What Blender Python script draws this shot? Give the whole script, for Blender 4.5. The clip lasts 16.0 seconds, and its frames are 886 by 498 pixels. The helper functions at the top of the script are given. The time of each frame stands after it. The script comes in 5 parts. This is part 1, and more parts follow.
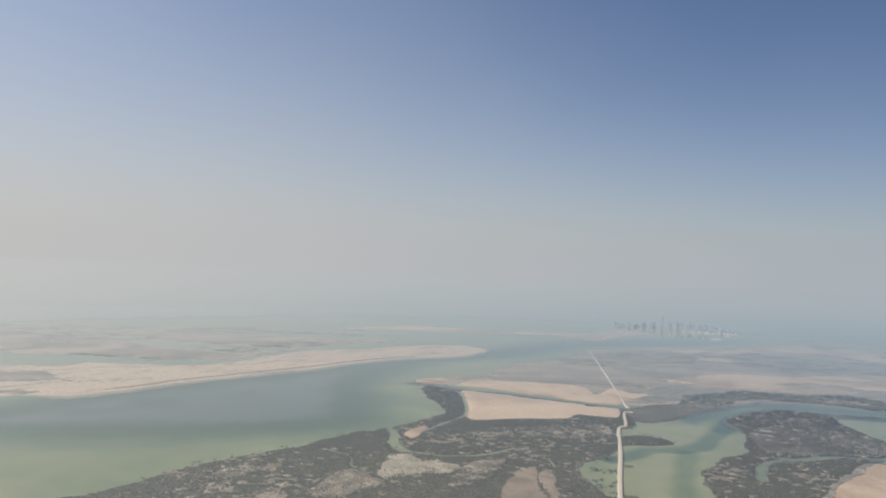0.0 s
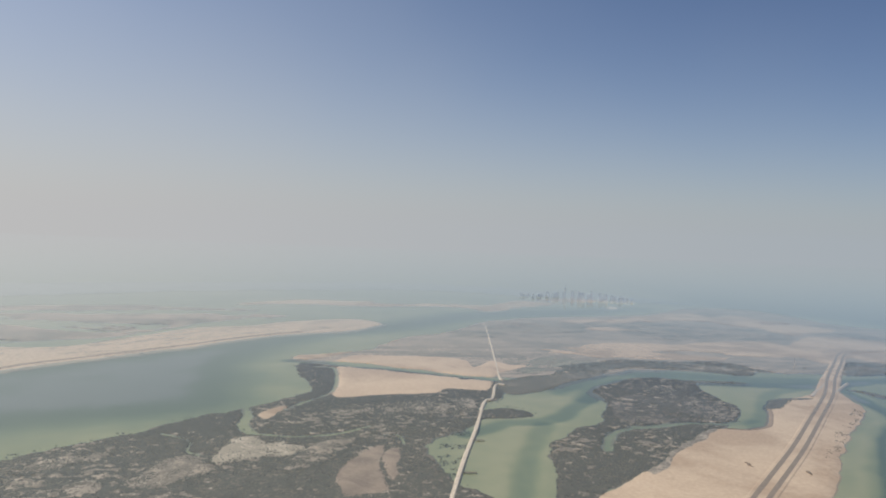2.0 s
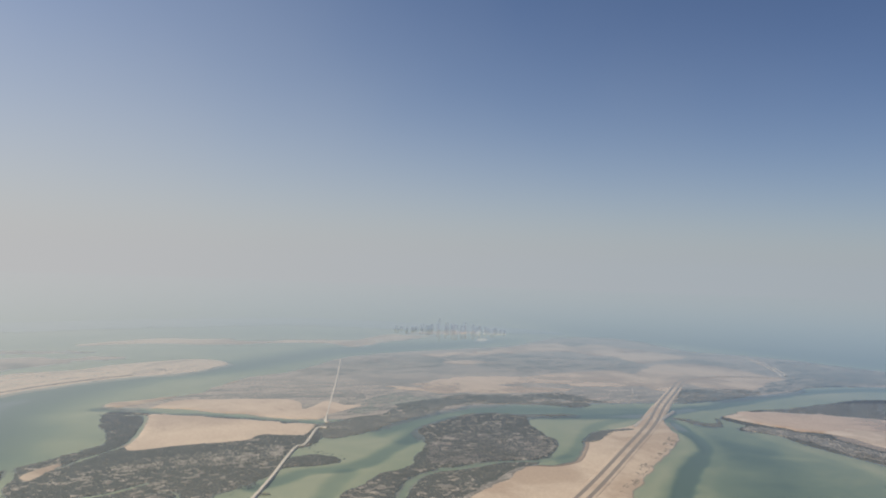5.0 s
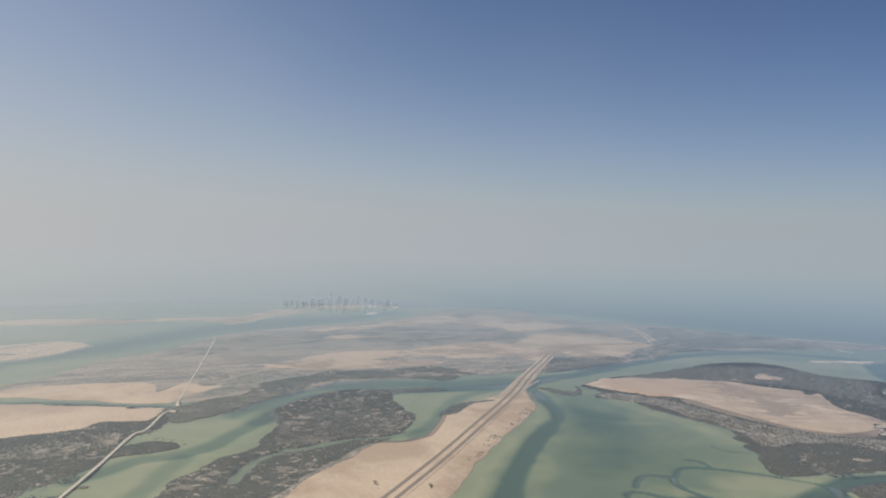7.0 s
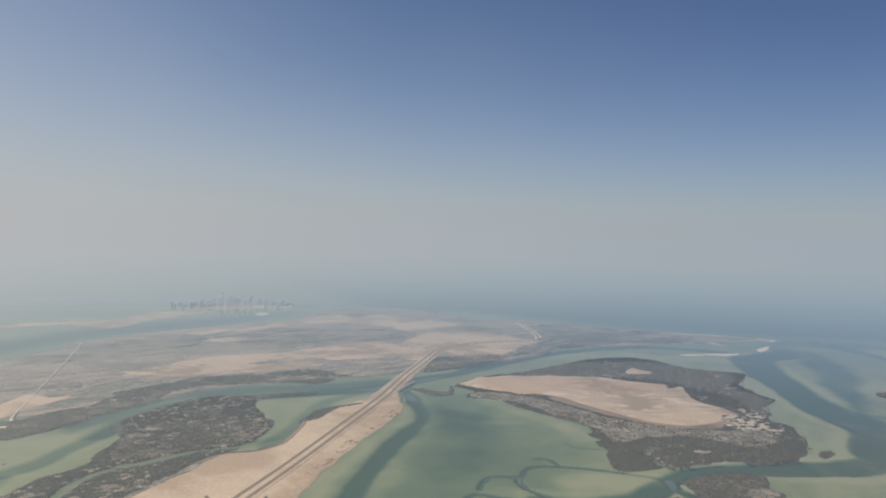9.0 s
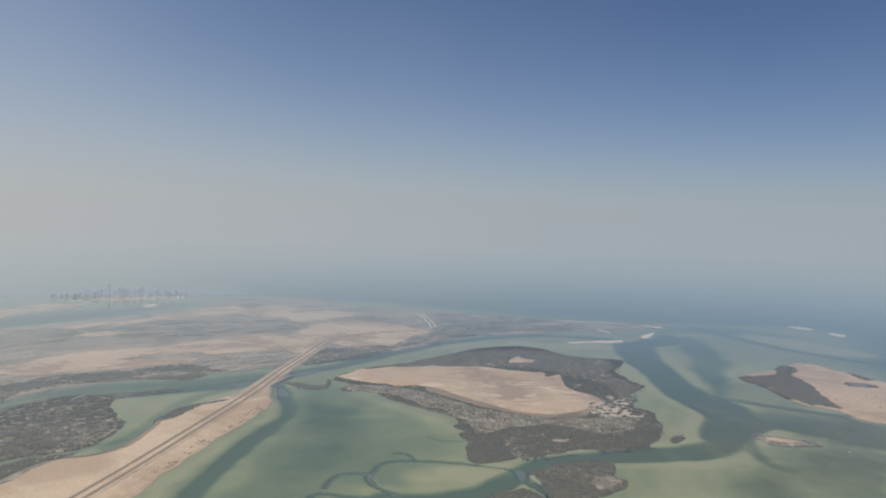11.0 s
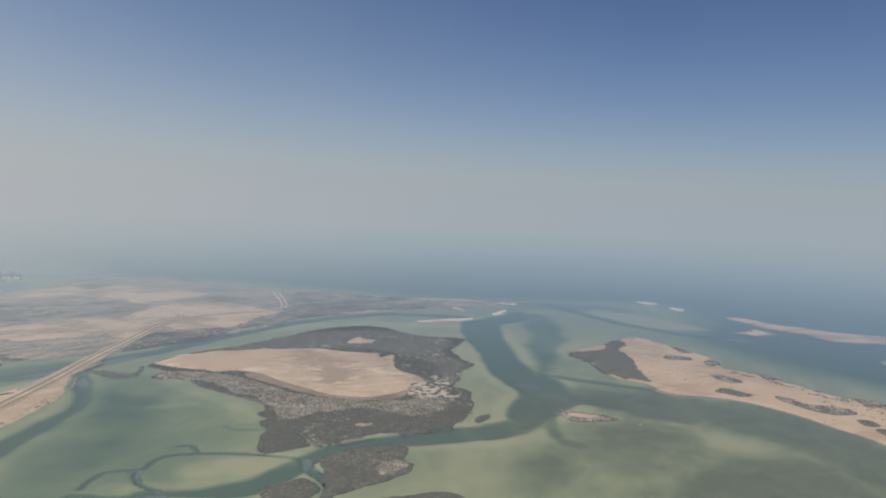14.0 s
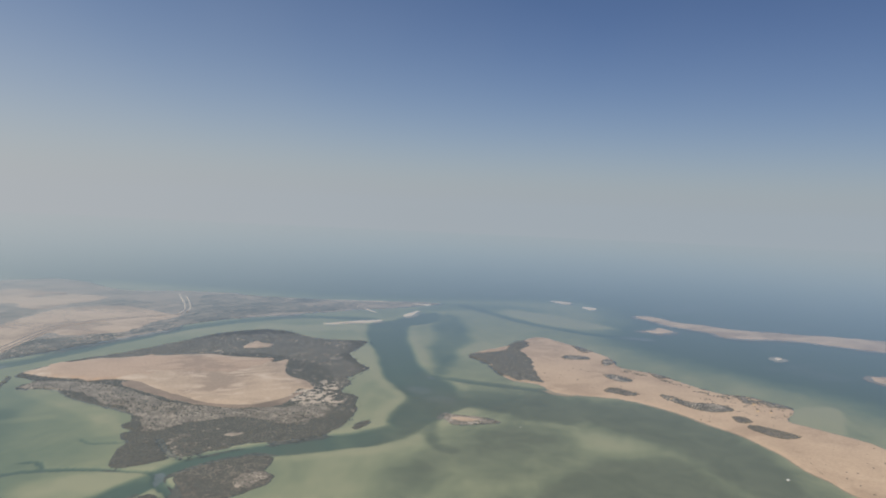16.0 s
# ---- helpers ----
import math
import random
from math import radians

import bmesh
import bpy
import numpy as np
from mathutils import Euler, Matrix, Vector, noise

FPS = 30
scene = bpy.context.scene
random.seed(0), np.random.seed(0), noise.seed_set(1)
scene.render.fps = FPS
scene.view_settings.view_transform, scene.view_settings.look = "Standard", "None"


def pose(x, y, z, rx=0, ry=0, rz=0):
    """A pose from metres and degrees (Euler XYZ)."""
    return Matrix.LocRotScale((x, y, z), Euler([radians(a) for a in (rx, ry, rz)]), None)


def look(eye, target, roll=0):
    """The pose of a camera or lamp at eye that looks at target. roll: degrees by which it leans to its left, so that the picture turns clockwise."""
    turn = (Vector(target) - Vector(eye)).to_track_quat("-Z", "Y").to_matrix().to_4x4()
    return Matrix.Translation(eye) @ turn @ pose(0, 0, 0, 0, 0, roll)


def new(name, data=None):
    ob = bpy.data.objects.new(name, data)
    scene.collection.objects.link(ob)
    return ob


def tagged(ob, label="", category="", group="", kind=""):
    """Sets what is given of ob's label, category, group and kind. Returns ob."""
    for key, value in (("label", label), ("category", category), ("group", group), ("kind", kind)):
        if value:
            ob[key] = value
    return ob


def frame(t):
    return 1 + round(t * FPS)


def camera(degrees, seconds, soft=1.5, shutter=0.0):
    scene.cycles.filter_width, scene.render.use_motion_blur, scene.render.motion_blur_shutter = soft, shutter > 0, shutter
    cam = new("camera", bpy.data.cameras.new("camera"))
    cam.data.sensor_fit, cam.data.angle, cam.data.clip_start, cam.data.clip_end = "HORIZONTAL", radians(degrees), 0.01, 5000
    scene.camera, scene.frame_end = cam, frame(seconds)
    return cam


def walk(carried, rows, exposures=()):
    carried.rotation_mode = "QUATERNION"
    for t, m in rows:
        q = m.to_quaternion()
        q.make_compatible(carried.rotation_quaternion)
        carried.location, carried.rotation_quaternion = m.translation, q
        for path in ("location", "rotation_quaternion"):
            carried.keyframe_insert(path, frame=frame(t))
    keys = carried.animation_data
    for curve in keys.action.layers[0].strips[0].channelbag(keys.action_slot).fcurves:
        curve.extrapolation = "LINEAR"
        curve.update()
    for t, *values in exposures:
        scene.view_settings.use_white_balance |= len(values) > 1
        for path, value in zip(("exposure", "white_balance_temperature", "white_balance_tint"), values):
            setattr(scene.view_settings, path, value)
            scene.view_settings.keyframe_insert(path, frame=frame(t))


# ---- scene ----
cam = camera(67.74, 16.0, soft=2.0)
# seconds, eye x, y, z, then turn to the left, tilt downwards and lean, in degrees
FLIGHT = [
    (0.0, -261.57, -67.98, 176.89, 12.00, -0.36, 2.55),
    (0.5, -245.01, -59.50, 178.37, 9.92, -0.54, 2.52),
    (1.0, -228.47, -51.62, 179.85, 8.55, 0.54, 2.32),
    (1.5, -211.96, -44.33, 181.32, 7.17, 1.06, 2.14),
    (2.0, -195.47, -37.62, 182.79, 5.93, 1.93, 2.33),
    (2.5, -179.01, -31.48, 184.25, 4.60, 1.94, 2.24),
    (3.0, -162.57, -25.91, 185.71, 3.47, 0.77, 2.19),
    (3.5, -146.16, -20.90, 187.16, 1.64, 0.67, 2.01),
    (4.0, -129.79, -16.44, 188.61, 0.81, -0.28, 1.92),
    (4.5, -113.44, -12.53, 190.05, -0.34, -0.84, 1.90),
    (5.0, -97.13, -9.17, 191.49, -1.81, -1.00, 1.94),
    (5.5, -80.85, -6.34, 192.92, -3.51, -0.81, 1.99),
    (6.0, -64.61, -4.04, 194.35, -5.35, -0.35, 1.98),
    (6.5, -48.40, -2.26, 195.77, -7.25, 0.35, 1.83),
    (7.0, -32.23, -1.00, 197.18, -9.21, 1.27, 1.55),
    (7.5, -16.09, -0.25, 198.59, -11.12, 2.10, 1.15),
    (8.0, 0.00, 0.00, 200.00, -13.03, 2.14, 1.43),
    (8.5, 16.05, -0.25, 201.40, -14.20, 1.33, 1.59),
    (9.0, 32.06, -0.98, 202.80, -16.09, 1.38, 1.54),
    (9.5, 48.03, -2.20, 204.18, -17.85, 1.49, 1.54),
    (10.0, 63.95, -3.90, 205.57, -19.48, 1.67, 1.62),
    (10.5, 79.83, -6.07, 206.95, -21.01, 1.94, 1.72),
    (11.0, 95.65, -8.70, 208.32, -22.49, 2.30, 1.83),
    (11.5, 111.44, -11.79, 209.69, -23.96, 2.77, 1.89),
    (12.0, 127.17, -15.33, 211.06, -25.41, 3.35, 1.93),
    (12.5, 142.85, -19.32, 212.41, -27.21, 4.16, 2.00),
    (13.0, 158.47, -23.74, 213.77, -28.65, 3.96, 2.08),
    (13.5, 174.05, -28.59, 215.11, -29.87, 3.98, 2.14),
    (14.0, 189.57, -33.87, 216.46, -31.01, 4.13, 2.43),
    (14.5, 205.04, -39.57, 217.79, -31.83, 4.16, 2.57),
    (15.0, 220.44, -45.68, 219.13, -33.25, 4.60, 2.49),
    (15.5, 235.80, -52.20, 220.45, -34.64, 5.00, 2.63),
    (16.0, 251.09, -59.11, 221.78, -35.83, 4.00, 2.66),
]
walk(cam, [(t, pose(x, y, z, 90 - tilt, 0, turn) @ pose(0, 0, 0, 0, 0, lean)) for t, x, y, z, turn, tilt, lean in FLIGHT],
     exposures=[(0.0, 0.01), (2.0, -0.025), (8.0, -0.03), (12.0, -0.055), (16.0, -0.045)])

# ---- sky and sun ----
SUN_TURN, SUN_HEIGHT = radians(200), radians(48)   # from +x towards +y, and above the horizon
SUN_WAY = Vector((math.cos(SUN_TURN) * math.cos(SUN_HEIGHT), math.sin(SUN_TURN) * math.cos(SUN_HEIGHT), math.sin(SUN_HEIGHT)))


class Nodes:
    """Short ways to write a node tree."""

    def __init__(self, tree):
        self.tree = tree
        tree.nodes.clear()

    def add(self, kind, **sockets):
        node = self.tree.nodes.new(kind)
        for key, value in sockets.items():
            self.put(node.inputs[key.replace("_", " ")], value)
        return node

    def put(self, socket, value):
        if isinstance(value, bpy.types.NodeSocket):
            self.tree.links.new(value, socket)
        else:
            socket.default_value = value

    def math(self, op, a, b=0.0, clamp=False):
        node = self.tree.nodes.new("ShaderNodeMath")
        node.operation, node.use_clamp = op, clamp
        self.put(node.inputs[0], a)
        self.put(node.inputs[1], b)
        return node.outputs[0]

    def mix(self, fac, a, b, mode="MIX"):
        node = self.tree.nodes.new("ShaderNodeMix")
        node.data_type, node.blend_type = "RGBA", mode
        self.put(node.inputs[0], fac)
        self.put(node.inputs[6], a)
        self.put(node.inputs[7], b)
        return node.outputs[2]

    def noise(self, scale, detail=4.0, rough=0.55, where=None, warp=0.0):
        node = self.add("ShaderNodeTexNoise", Scale=scale, Detail=detail, Roughness=rough, Distortion=warp)
        if where is not None:
            self.put(node.inputs["Vector"], where)
        return node.outputs["Fac"]

    def ramp(self, fac, stops):
        node = self.tree.nodes.new("ShaderNodeValToRGB")
        while len(node.color_ramp.elements) < len(stops):
            node.color_ramp.elements.new(0.5)
        for element, (at, colour) in zip(node.color_ramp.elements, stops):
            element.position, element.color = at, (*colour, 1)
        self.put(node.inputs[0], fac)
        return node.outputs[0]

    def span(self, value, a, b, c=0.0, d=1.0):
        node = self.add("ShaderNodeMapRange")
        for k, v in enumerate((value, a, b, c, d)):
            self.put(node.inputs[k], v)
        return node.outputs[0]


world = bpy.data.worlds.new("dusty_sky")
scene.world = world
world.use_nodes = True
sky = Nodes(world.node_tree)
clear = sky.add("ShaderNodeTexSky")
clear.sky_type, clear.sun_disc = "NISHITA", False
clear.sun_elevation, clear.sun_rotation = SUN_HEIGHT, radians(90) - SUN_TURN
clear.altitude, clear.air_density, clear.dust_density, clear.ozone_density = 200, 1.0, 0.4, 3.0
way = sky.add("ShaderNodeTexCoord").outputs["Generated"]
split = sky.add("ShaderNodeSeparateXYZ", Vector=way)
rise = sky.math("MAXIMUM", split.outputs[2], 0.0)
# dust that thins with height, brighter and warmer towards the sun
sunward = sky.add("ShaderNodeVectorMath", Vector=way)
sunward.operation = "DOT_PRODUCT"
sunward.inputs[1].default_value = (math.cos(SUN_TURN), math.sin(SUN_TURN), 0)
glow = sky.span(sunward.outputs["Value"], -1.0, 0.5)
dust_colour = sky.mix(glow, (0.360, 0.413, 0.461, 1), (0.546, 0.537, 0.533, 1))
thick = sky.span(sky.math("POWER", glow, 1.35), 0.0, 1.0, 0.082, 0.38)
dust = sky.math("POWER", 2.718, sky.math("MULTIPLY", -1.0, sky.math("POWER", sky.math("DIVIDE", rise, thick), 1.2)), clamp=True)
air = sky.mix(1.0, clear.outputs[0], sky.mix(glow, (0.0475, 0.0493, 0.060, 1), (0.108, 0.113, 0.125, 1)), "MULTIPLY")
wisps = sky.span(sky.noise(2.2, 3.0, 0.5, way), 0.3, 0.7, -0.04, 0.04)
whole = sky.mix(sky.math("ADD", dust, wisps, True), air, dust_colour)
sky.put(sky.add("ShaderNodeOutputWorld").inputs[0], sky.add("ShaderNodeBackground", Color=whole, Strength=0.975).outputs[0])

sun = new("sun", bpy.data.lights.new("sun", "SUN"))
sun.data.energy, sun.data.angle, sun.data.color = 5.0, radians(0.6), (1.0, 0.93, 0.83)
sun.matrix_world = look(SUN_WAY * 900, (0, 0, 0))

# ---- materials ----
HAZE_REACH = 0.146   # how soon flat, far views turn to imitated haze


def haze_gloss(n, base, amount=1.0, rough=0.07):
    """Haze imitated as gloss over a base: weak from above, strong at flat angles."""
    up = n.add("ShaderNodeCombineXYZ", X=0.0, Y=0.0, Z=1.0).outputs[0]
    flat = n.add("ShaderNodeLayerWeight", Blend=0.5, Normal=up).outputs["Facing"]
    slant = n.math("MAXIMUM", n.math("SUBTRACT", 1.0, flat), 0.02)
    veil = n.math("SUBTRACT", 1.0, n.math("POWER", 2.718, n.math("MULTIPLY", -1.0, n.math("POWER", n.math("DIVIDE", HAZE_REACH * amount, slant), 1.5))), True)
    # haze colour: white at the flattest views, warmer from steeper ones
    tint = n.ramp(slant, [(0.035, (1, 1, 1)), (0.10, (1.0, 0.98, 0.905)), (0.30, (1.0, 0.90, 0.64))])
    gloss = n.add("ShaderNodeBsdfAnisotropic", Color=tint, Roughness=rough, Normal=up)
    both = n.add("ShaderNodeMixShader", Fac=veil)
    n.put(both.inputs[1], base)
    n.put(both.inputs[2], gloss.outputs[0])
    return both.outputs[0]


def material(name):
    made = bpy.data.materials.new(name)
    made.use_nodes = True
    return made, Nodes(made.node_tree)


def finish(n, colour, amount=1.0, rough=0.9, metal=0.0, bump=None, strength=0.3, distance=0.3):
    base = n.add("ShaderNodeBsdfPrincipled", Roughness=rough, Metallic=metal)
    n.put(base.inputs["Base Color"], colour)
    base.inputs["Specular IOR Level"].default_value = 0.2
    if bump is not None:
        relief = n.add("ShaderNodeBump", Strength=strength, Distance=distance, Height=bump)
        n.put(base.inputs["Normal"], relief.outputs[0])
    # haze imitated by gloss over the base, unless amount is 0
    out = haze_gloss(n, base.outputs[0], amount) if amount else base.outputs[0]
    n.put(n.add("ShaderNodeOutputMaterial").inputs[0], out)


def place(n, sx=1.0, sy=1.0, turn=0.0):
    node = n.add("ShaderNodeMapping", Vector=n.add("ShaderNodeNewGeometry").outputs["Position"])
    node.vector_type = "TEXTURE"
    node.inputs["Scale"].default_value = (1 / sx, 1 / sy, 1)
    node.inputs["Rotation"].default_value = (0, 0, turn)
    return node.outputs[0]


def sand_material(name, pale, deep, stain, streak=0.35):
    made, n = material(name)
    where = place(n)
    broad = n.noise(0.009, 4, 0.55, where, 0.6)
    drift = n.noise(0.020, 6, 0.6, place(n, 0.8, 1.2, -0.5), 1.6)
    fine = n.noise(0.35, 6, 0.7, where)
    colour = n.ramp(n.math("ADD", n.math("MULTIPLY", broad, 0.7), n.math("MULTIPLY", drift, 0.3)),
                    [(0.43, tuple(c * 0.94 for c in deep)), (0.5, pale), (0.60, tuple(min(1, c * 1.12) for c in pale))])
    colour = n.mix(n.span(drift, 0.54, 0.68, 0, streak), colour, (*stain, 1))
    colour = n.mix(0.22, colour, n.ramp(fine, [(0.3, (0.25, 0.2, 0.15)), (0.7, (0.9, 0.85, 0.78))]), "OVERLAY")
    finish(n, colour, bump=fine, strength=0.25)
    return made


def scrub_material(name, ground, bush, salt, cover=0.5, grain=0.16):
    """Bare ground speckled with low bushes and salt."""
    made, n = material(name)
    where = place(n)
    broad = n.noise(0.012, 5, 0.6, where, 0.8)
    patchy = n.noise(0.06, 5, 0.65, where, 0.5)
    fine = n.noise(grain, 4, 0.7, where)
    bare = n.mix(n.span(broad, 0.42, 0.62), (*ground, 1), (*salt, 1))
    bushes = n.span(n.math("ADD", n.math("MULTIPLY", fine, 0.55), n.math("MULTIPLY", patchy, 0.45)), 0.53 - 0.12 * cover, 0.57 - 0.12 * cover)
    finish(n, n.mix(bushes, (*bush, 1), bare), bump=fine, strength=0.5, distance=0.8)
    return made


def flat_streaks(name, pale, dark, turn=0.1, bare=0.5, amount=1.0):
    """Salt marsh in long streaks of bare sand and low growth."""
    made, n = material(name)
    long = n.noise(0.012, 9, 0.70, place(n, 0.55, 1.7, turn), 1.4)
    short = n.noise(0.05, 6, 0.7, place(n, 0.65, 1.5, turn), 0.8)
    fine = n.noise(0.22, 5, 0.7, place(n))
    mixed = n.math("ADD", n.math("MULTIPLY", long, 0.7), n.math("MULTIPLY", short, 0.3))
    colour = n.ramp(mixed, [(0.88 - bare, dark), (0.93 - bare, tuple(0.5 * a + 0.5 * b for a, b in zip(dark, pale))), (0.985 - bare, pale)])
    colour = n.mix(0.3, colour, n.ramp(fine, [(0.35, (0.2, 0.19, 0.16)), (0.65, (0.85, 0.82, 0.76))]), "OVERLAY")
    finish(n, colour, amount, bump=fine, strength=0.4)
    return made


def plain_material(name, colour, rough=0.8, vary=0.15, scale=0.3, amount=1.0, metal=0.0):
    made, n = material(name)
    speck = n.noise(scale, 5, 0.65, place(n))
    low, high = tuple(c * (1 - vary) for c in colour), tuple(min(1, c * (1 + vary)) for c in colour)
    finish(n, n.ramp(speck, [(0.3, low), (0.7, high)]), amount, rough, metal)
    return made


SAND = sand_material("pale_sand", (0.47, 0.358, 0.248), (0.365, 0.27, 0.184), (0.55, 0.435, 0.318), 0.4)
DRIFT_SAND = sand_material("brown_drift_sand", (0.43, 0.312, 0.214), (0.36, 0.258, 0.176), (0.48, 0.36, 0.252), 0.4)
BEACH = sand_material("white_beach_sand", (0.64, 0.55, 0.43), (0.50, 0.41, 0.31), (0.70, 0.61, 0.49), 0.3)
PALE_SAND = sand_material("smooth_island_sand", (0.482, 0.356, 0.234), (0.436, 0.317, 0.206), (0.53, 0.402, 0.272), 0.3)
ORANGE_SAND = sand_material("warm_sand", (0.495, 0.382, 0.266), (0.445, 0.33, 0.222), (0.54, 0.43, 0.31), 0.25)
DOME_SAND = sand_material("drifted_dome_sand", (0.445, 0.34, 0.236), (0.355, 0.268, 0.188), (0.60, 0.48, 0.36), 0.95)
PAN_SAND = sand_material("salt_pan_crust", (0.52, 0.395, 0.275), (0.46, 0.342, 0.24), (0.42, 0.315, 0.225), 0.25)
MARSH = flat_streaks("salt_marsh", (0.352, 0.288, 0.222), (0.197, 0.174, 0.137), 0.35, bare=0.44)
MARSH_GREEN = flat_streaks("grey_green_marsh", (0.27, 0.255, 0.19), (0.12, 0.118, 0.088), 0.5, bare=0.45)
BAR_SAND = flat_streaks("streaked_sand", (0.52, 0.405, 0.29), (0.26, 0.215, 0.165), 0.95, 0.48)
FAR_SAND = flat_streaks("hazy_far_sand", (0.40, 0.31, 0.235), (0.15, 0.135, 0.112), 0.75, 0.44)
SHORE_MARSH = flat_streaks("tidal_marsh", (0.24, 0.205, 0.155), (0.085, 0.082, 0.062), 0.35, 0.40)
MUD = scrub_material("mangrove_mud", (0.135, 0.118, 0.088), (0.092, 0.083, 0.063), (0.20, 0.172, 0.128), 0.58, 0.3)
CLEARING = scrub_material("mangrove_clearing", (0.29, 0.245, 0.185), (0.11, 0.098, 0.072), (0.40, 0.34, 0.26), 0.4, 0.35)
SCRUB = scrub_material("salt_scrub", (0.36, 0.30, 0.225), (0.20, 0.172, 0.13), (0.45, 0.38, 0.29), 0.15, 0.5)
SALT_MUD = scrub_material("pale_salt_mud", (0.47, 0.41, 0.31), (0.31, 0.27, 0.20), (0.55, 0.485, 0.37), 0.12, 0.45)
BROWN_FLAT = scrub_material("brown_mud_flat", (0.165, 0.138, 0.108), (0.085, 0.076, 0.058), (0.24, 0.20, 0.155), 0.4, 0.4)
DARK_MARSH = flat_streaks("dark_marsh", (0.30, 0.252, 0.19), (0.115, 0.108, 0.082), 0.3, bare=0.43)
SALT = sand_material("white_salt", (0.455, 0.388, 0.305), (0.24, 0.20, 0.15), (0.10, 0.09, 0.068), 0.95)
DAMP = sand_material("damp_sand", (0.26, 0.195, 0.138), (0.19, 0.146, 0.104), (0.32, 0.25, 0.18))
GROVE = scrub_material("marsh_growth", (0.085, 0.08, 0.06), (0.05, 0.049, 0.037), (0.15, 0.13, 0.10), 0.8)
MUD_PAN = sand_material("bare_mud", (0.28, 0.225, 0.17), (0.21, 0.17, 0.13), (0.34, 0.29, 0.225))
# tone of the added strip that imitates the haze edge
HAZE_STRIP = flat_streaks("haze_edge_strip", (0.30, 0.26, 0.21), (0.14, 0.13, 0.11), 0.0, 0.45, 1.5)
ASPHALT = plain_material("dusty_asphalt", (0.24, 0.188, 0.138), 0.85, 0.2, 0.4)
GRAVEL = plain_material("pale_gravel", (0.56, 0.475, 0.36), 0.9, 0.25, 0.5)
ROCK = plain_material("armour_rock", (0.42, 0.37, 0.30), 0.9, 0.35, 0.8)


def leaf_material(name, tone):
    """Leaves of uneven tone, with haze laid over them as gloss."""
    made, n = material(name)
    speck = n.noise(0.12, 5, 0.65, place(n))
    base = n.add("ShaderNodeBsdfPrincipled", Roughness=0.85)
    n.put(base.inputs["Base Color"], n.ramp(speck, [(0.3, tuple(0.75 * c for c in tone)), (0.7, tone)]))
    base.inputs["Specular IOR Level"].default_value = 0.1
    n.put(n.add("ShaderNodeOutputMaterial").inputs[0], haze_gloss(n, base.outputs[0], 1.12))
    return made


LEAF = leaf_material("hazed_mangrove_leaf", (0.120, 0.118, 0.094))
MARSH_LEAF = leaf_material("grey_marsh_leaf", (0.178, 0.176, 0.134))
# a lighter LEAF: haze over the far rim put into its colour
RIM_LEAF = leaf_material("brown_rim_leaf", (0.174, 0.166, 0.128))
DRY_LEAF = leaf_material("dry_planted_leaf", (0.19, 0.165, 0.118))


def haze_faded(name, colour):
    """Walls made partly transparent, to look half lost in the haze."""
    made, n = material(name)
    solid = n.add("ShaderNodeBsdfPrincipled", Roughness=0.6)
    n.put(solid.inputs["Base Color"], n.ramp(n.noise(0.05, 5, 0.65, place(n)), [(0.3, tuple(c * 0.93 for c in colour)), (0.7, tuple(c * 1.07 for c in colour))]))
    # mostly transparent: haze imitated by fading the walls
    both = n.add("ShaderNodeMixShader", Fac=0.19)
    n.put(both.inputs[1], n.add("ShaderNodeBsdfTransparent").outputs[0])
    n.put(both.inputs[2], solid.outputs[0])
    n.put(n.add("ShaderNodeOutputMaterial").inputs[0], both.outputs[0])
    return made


# tower tones set near the haze colour, as if veiled
CONCRETE = haze_faded("hazy_concrete", (0.34, 0.39, 0.46))
HAZED_CLADDING = haze_faded("haze_faded_cladding", (0.35, 0.41, 0.49))
PALE_WALL = haze_faded("hazy_white_wall", (0.85, 0.85, 0.85))
TIMBER = plain_material("bleached_timber", (0.16, 0.12, 0.09), 0.85, 0.3, 0.6)
WHITE = plain_material("white_paint", (0.78, 0.78, 0.76), 0.5, 0.05, 0.6)
STEEL = plain_material("pale_steel", (0.55, 0.55, 0.53), 0.5, 0.1, 0.6)


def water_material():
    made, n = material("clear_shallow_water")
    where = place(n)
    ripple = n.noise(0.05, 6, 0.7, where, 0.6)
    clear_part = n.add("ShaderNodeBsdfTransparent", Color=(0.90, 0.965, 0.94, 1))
    # haze over the clear water, put in as angle-driven gloss
    n.put(n.add("ShaderNodeOutputMaterial").inputs[0], haze_gloss(n, clear_part.outputs[0], 1.18, n.span(ripple, 0.3, 0.7, 0.03, 0.06)))
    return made


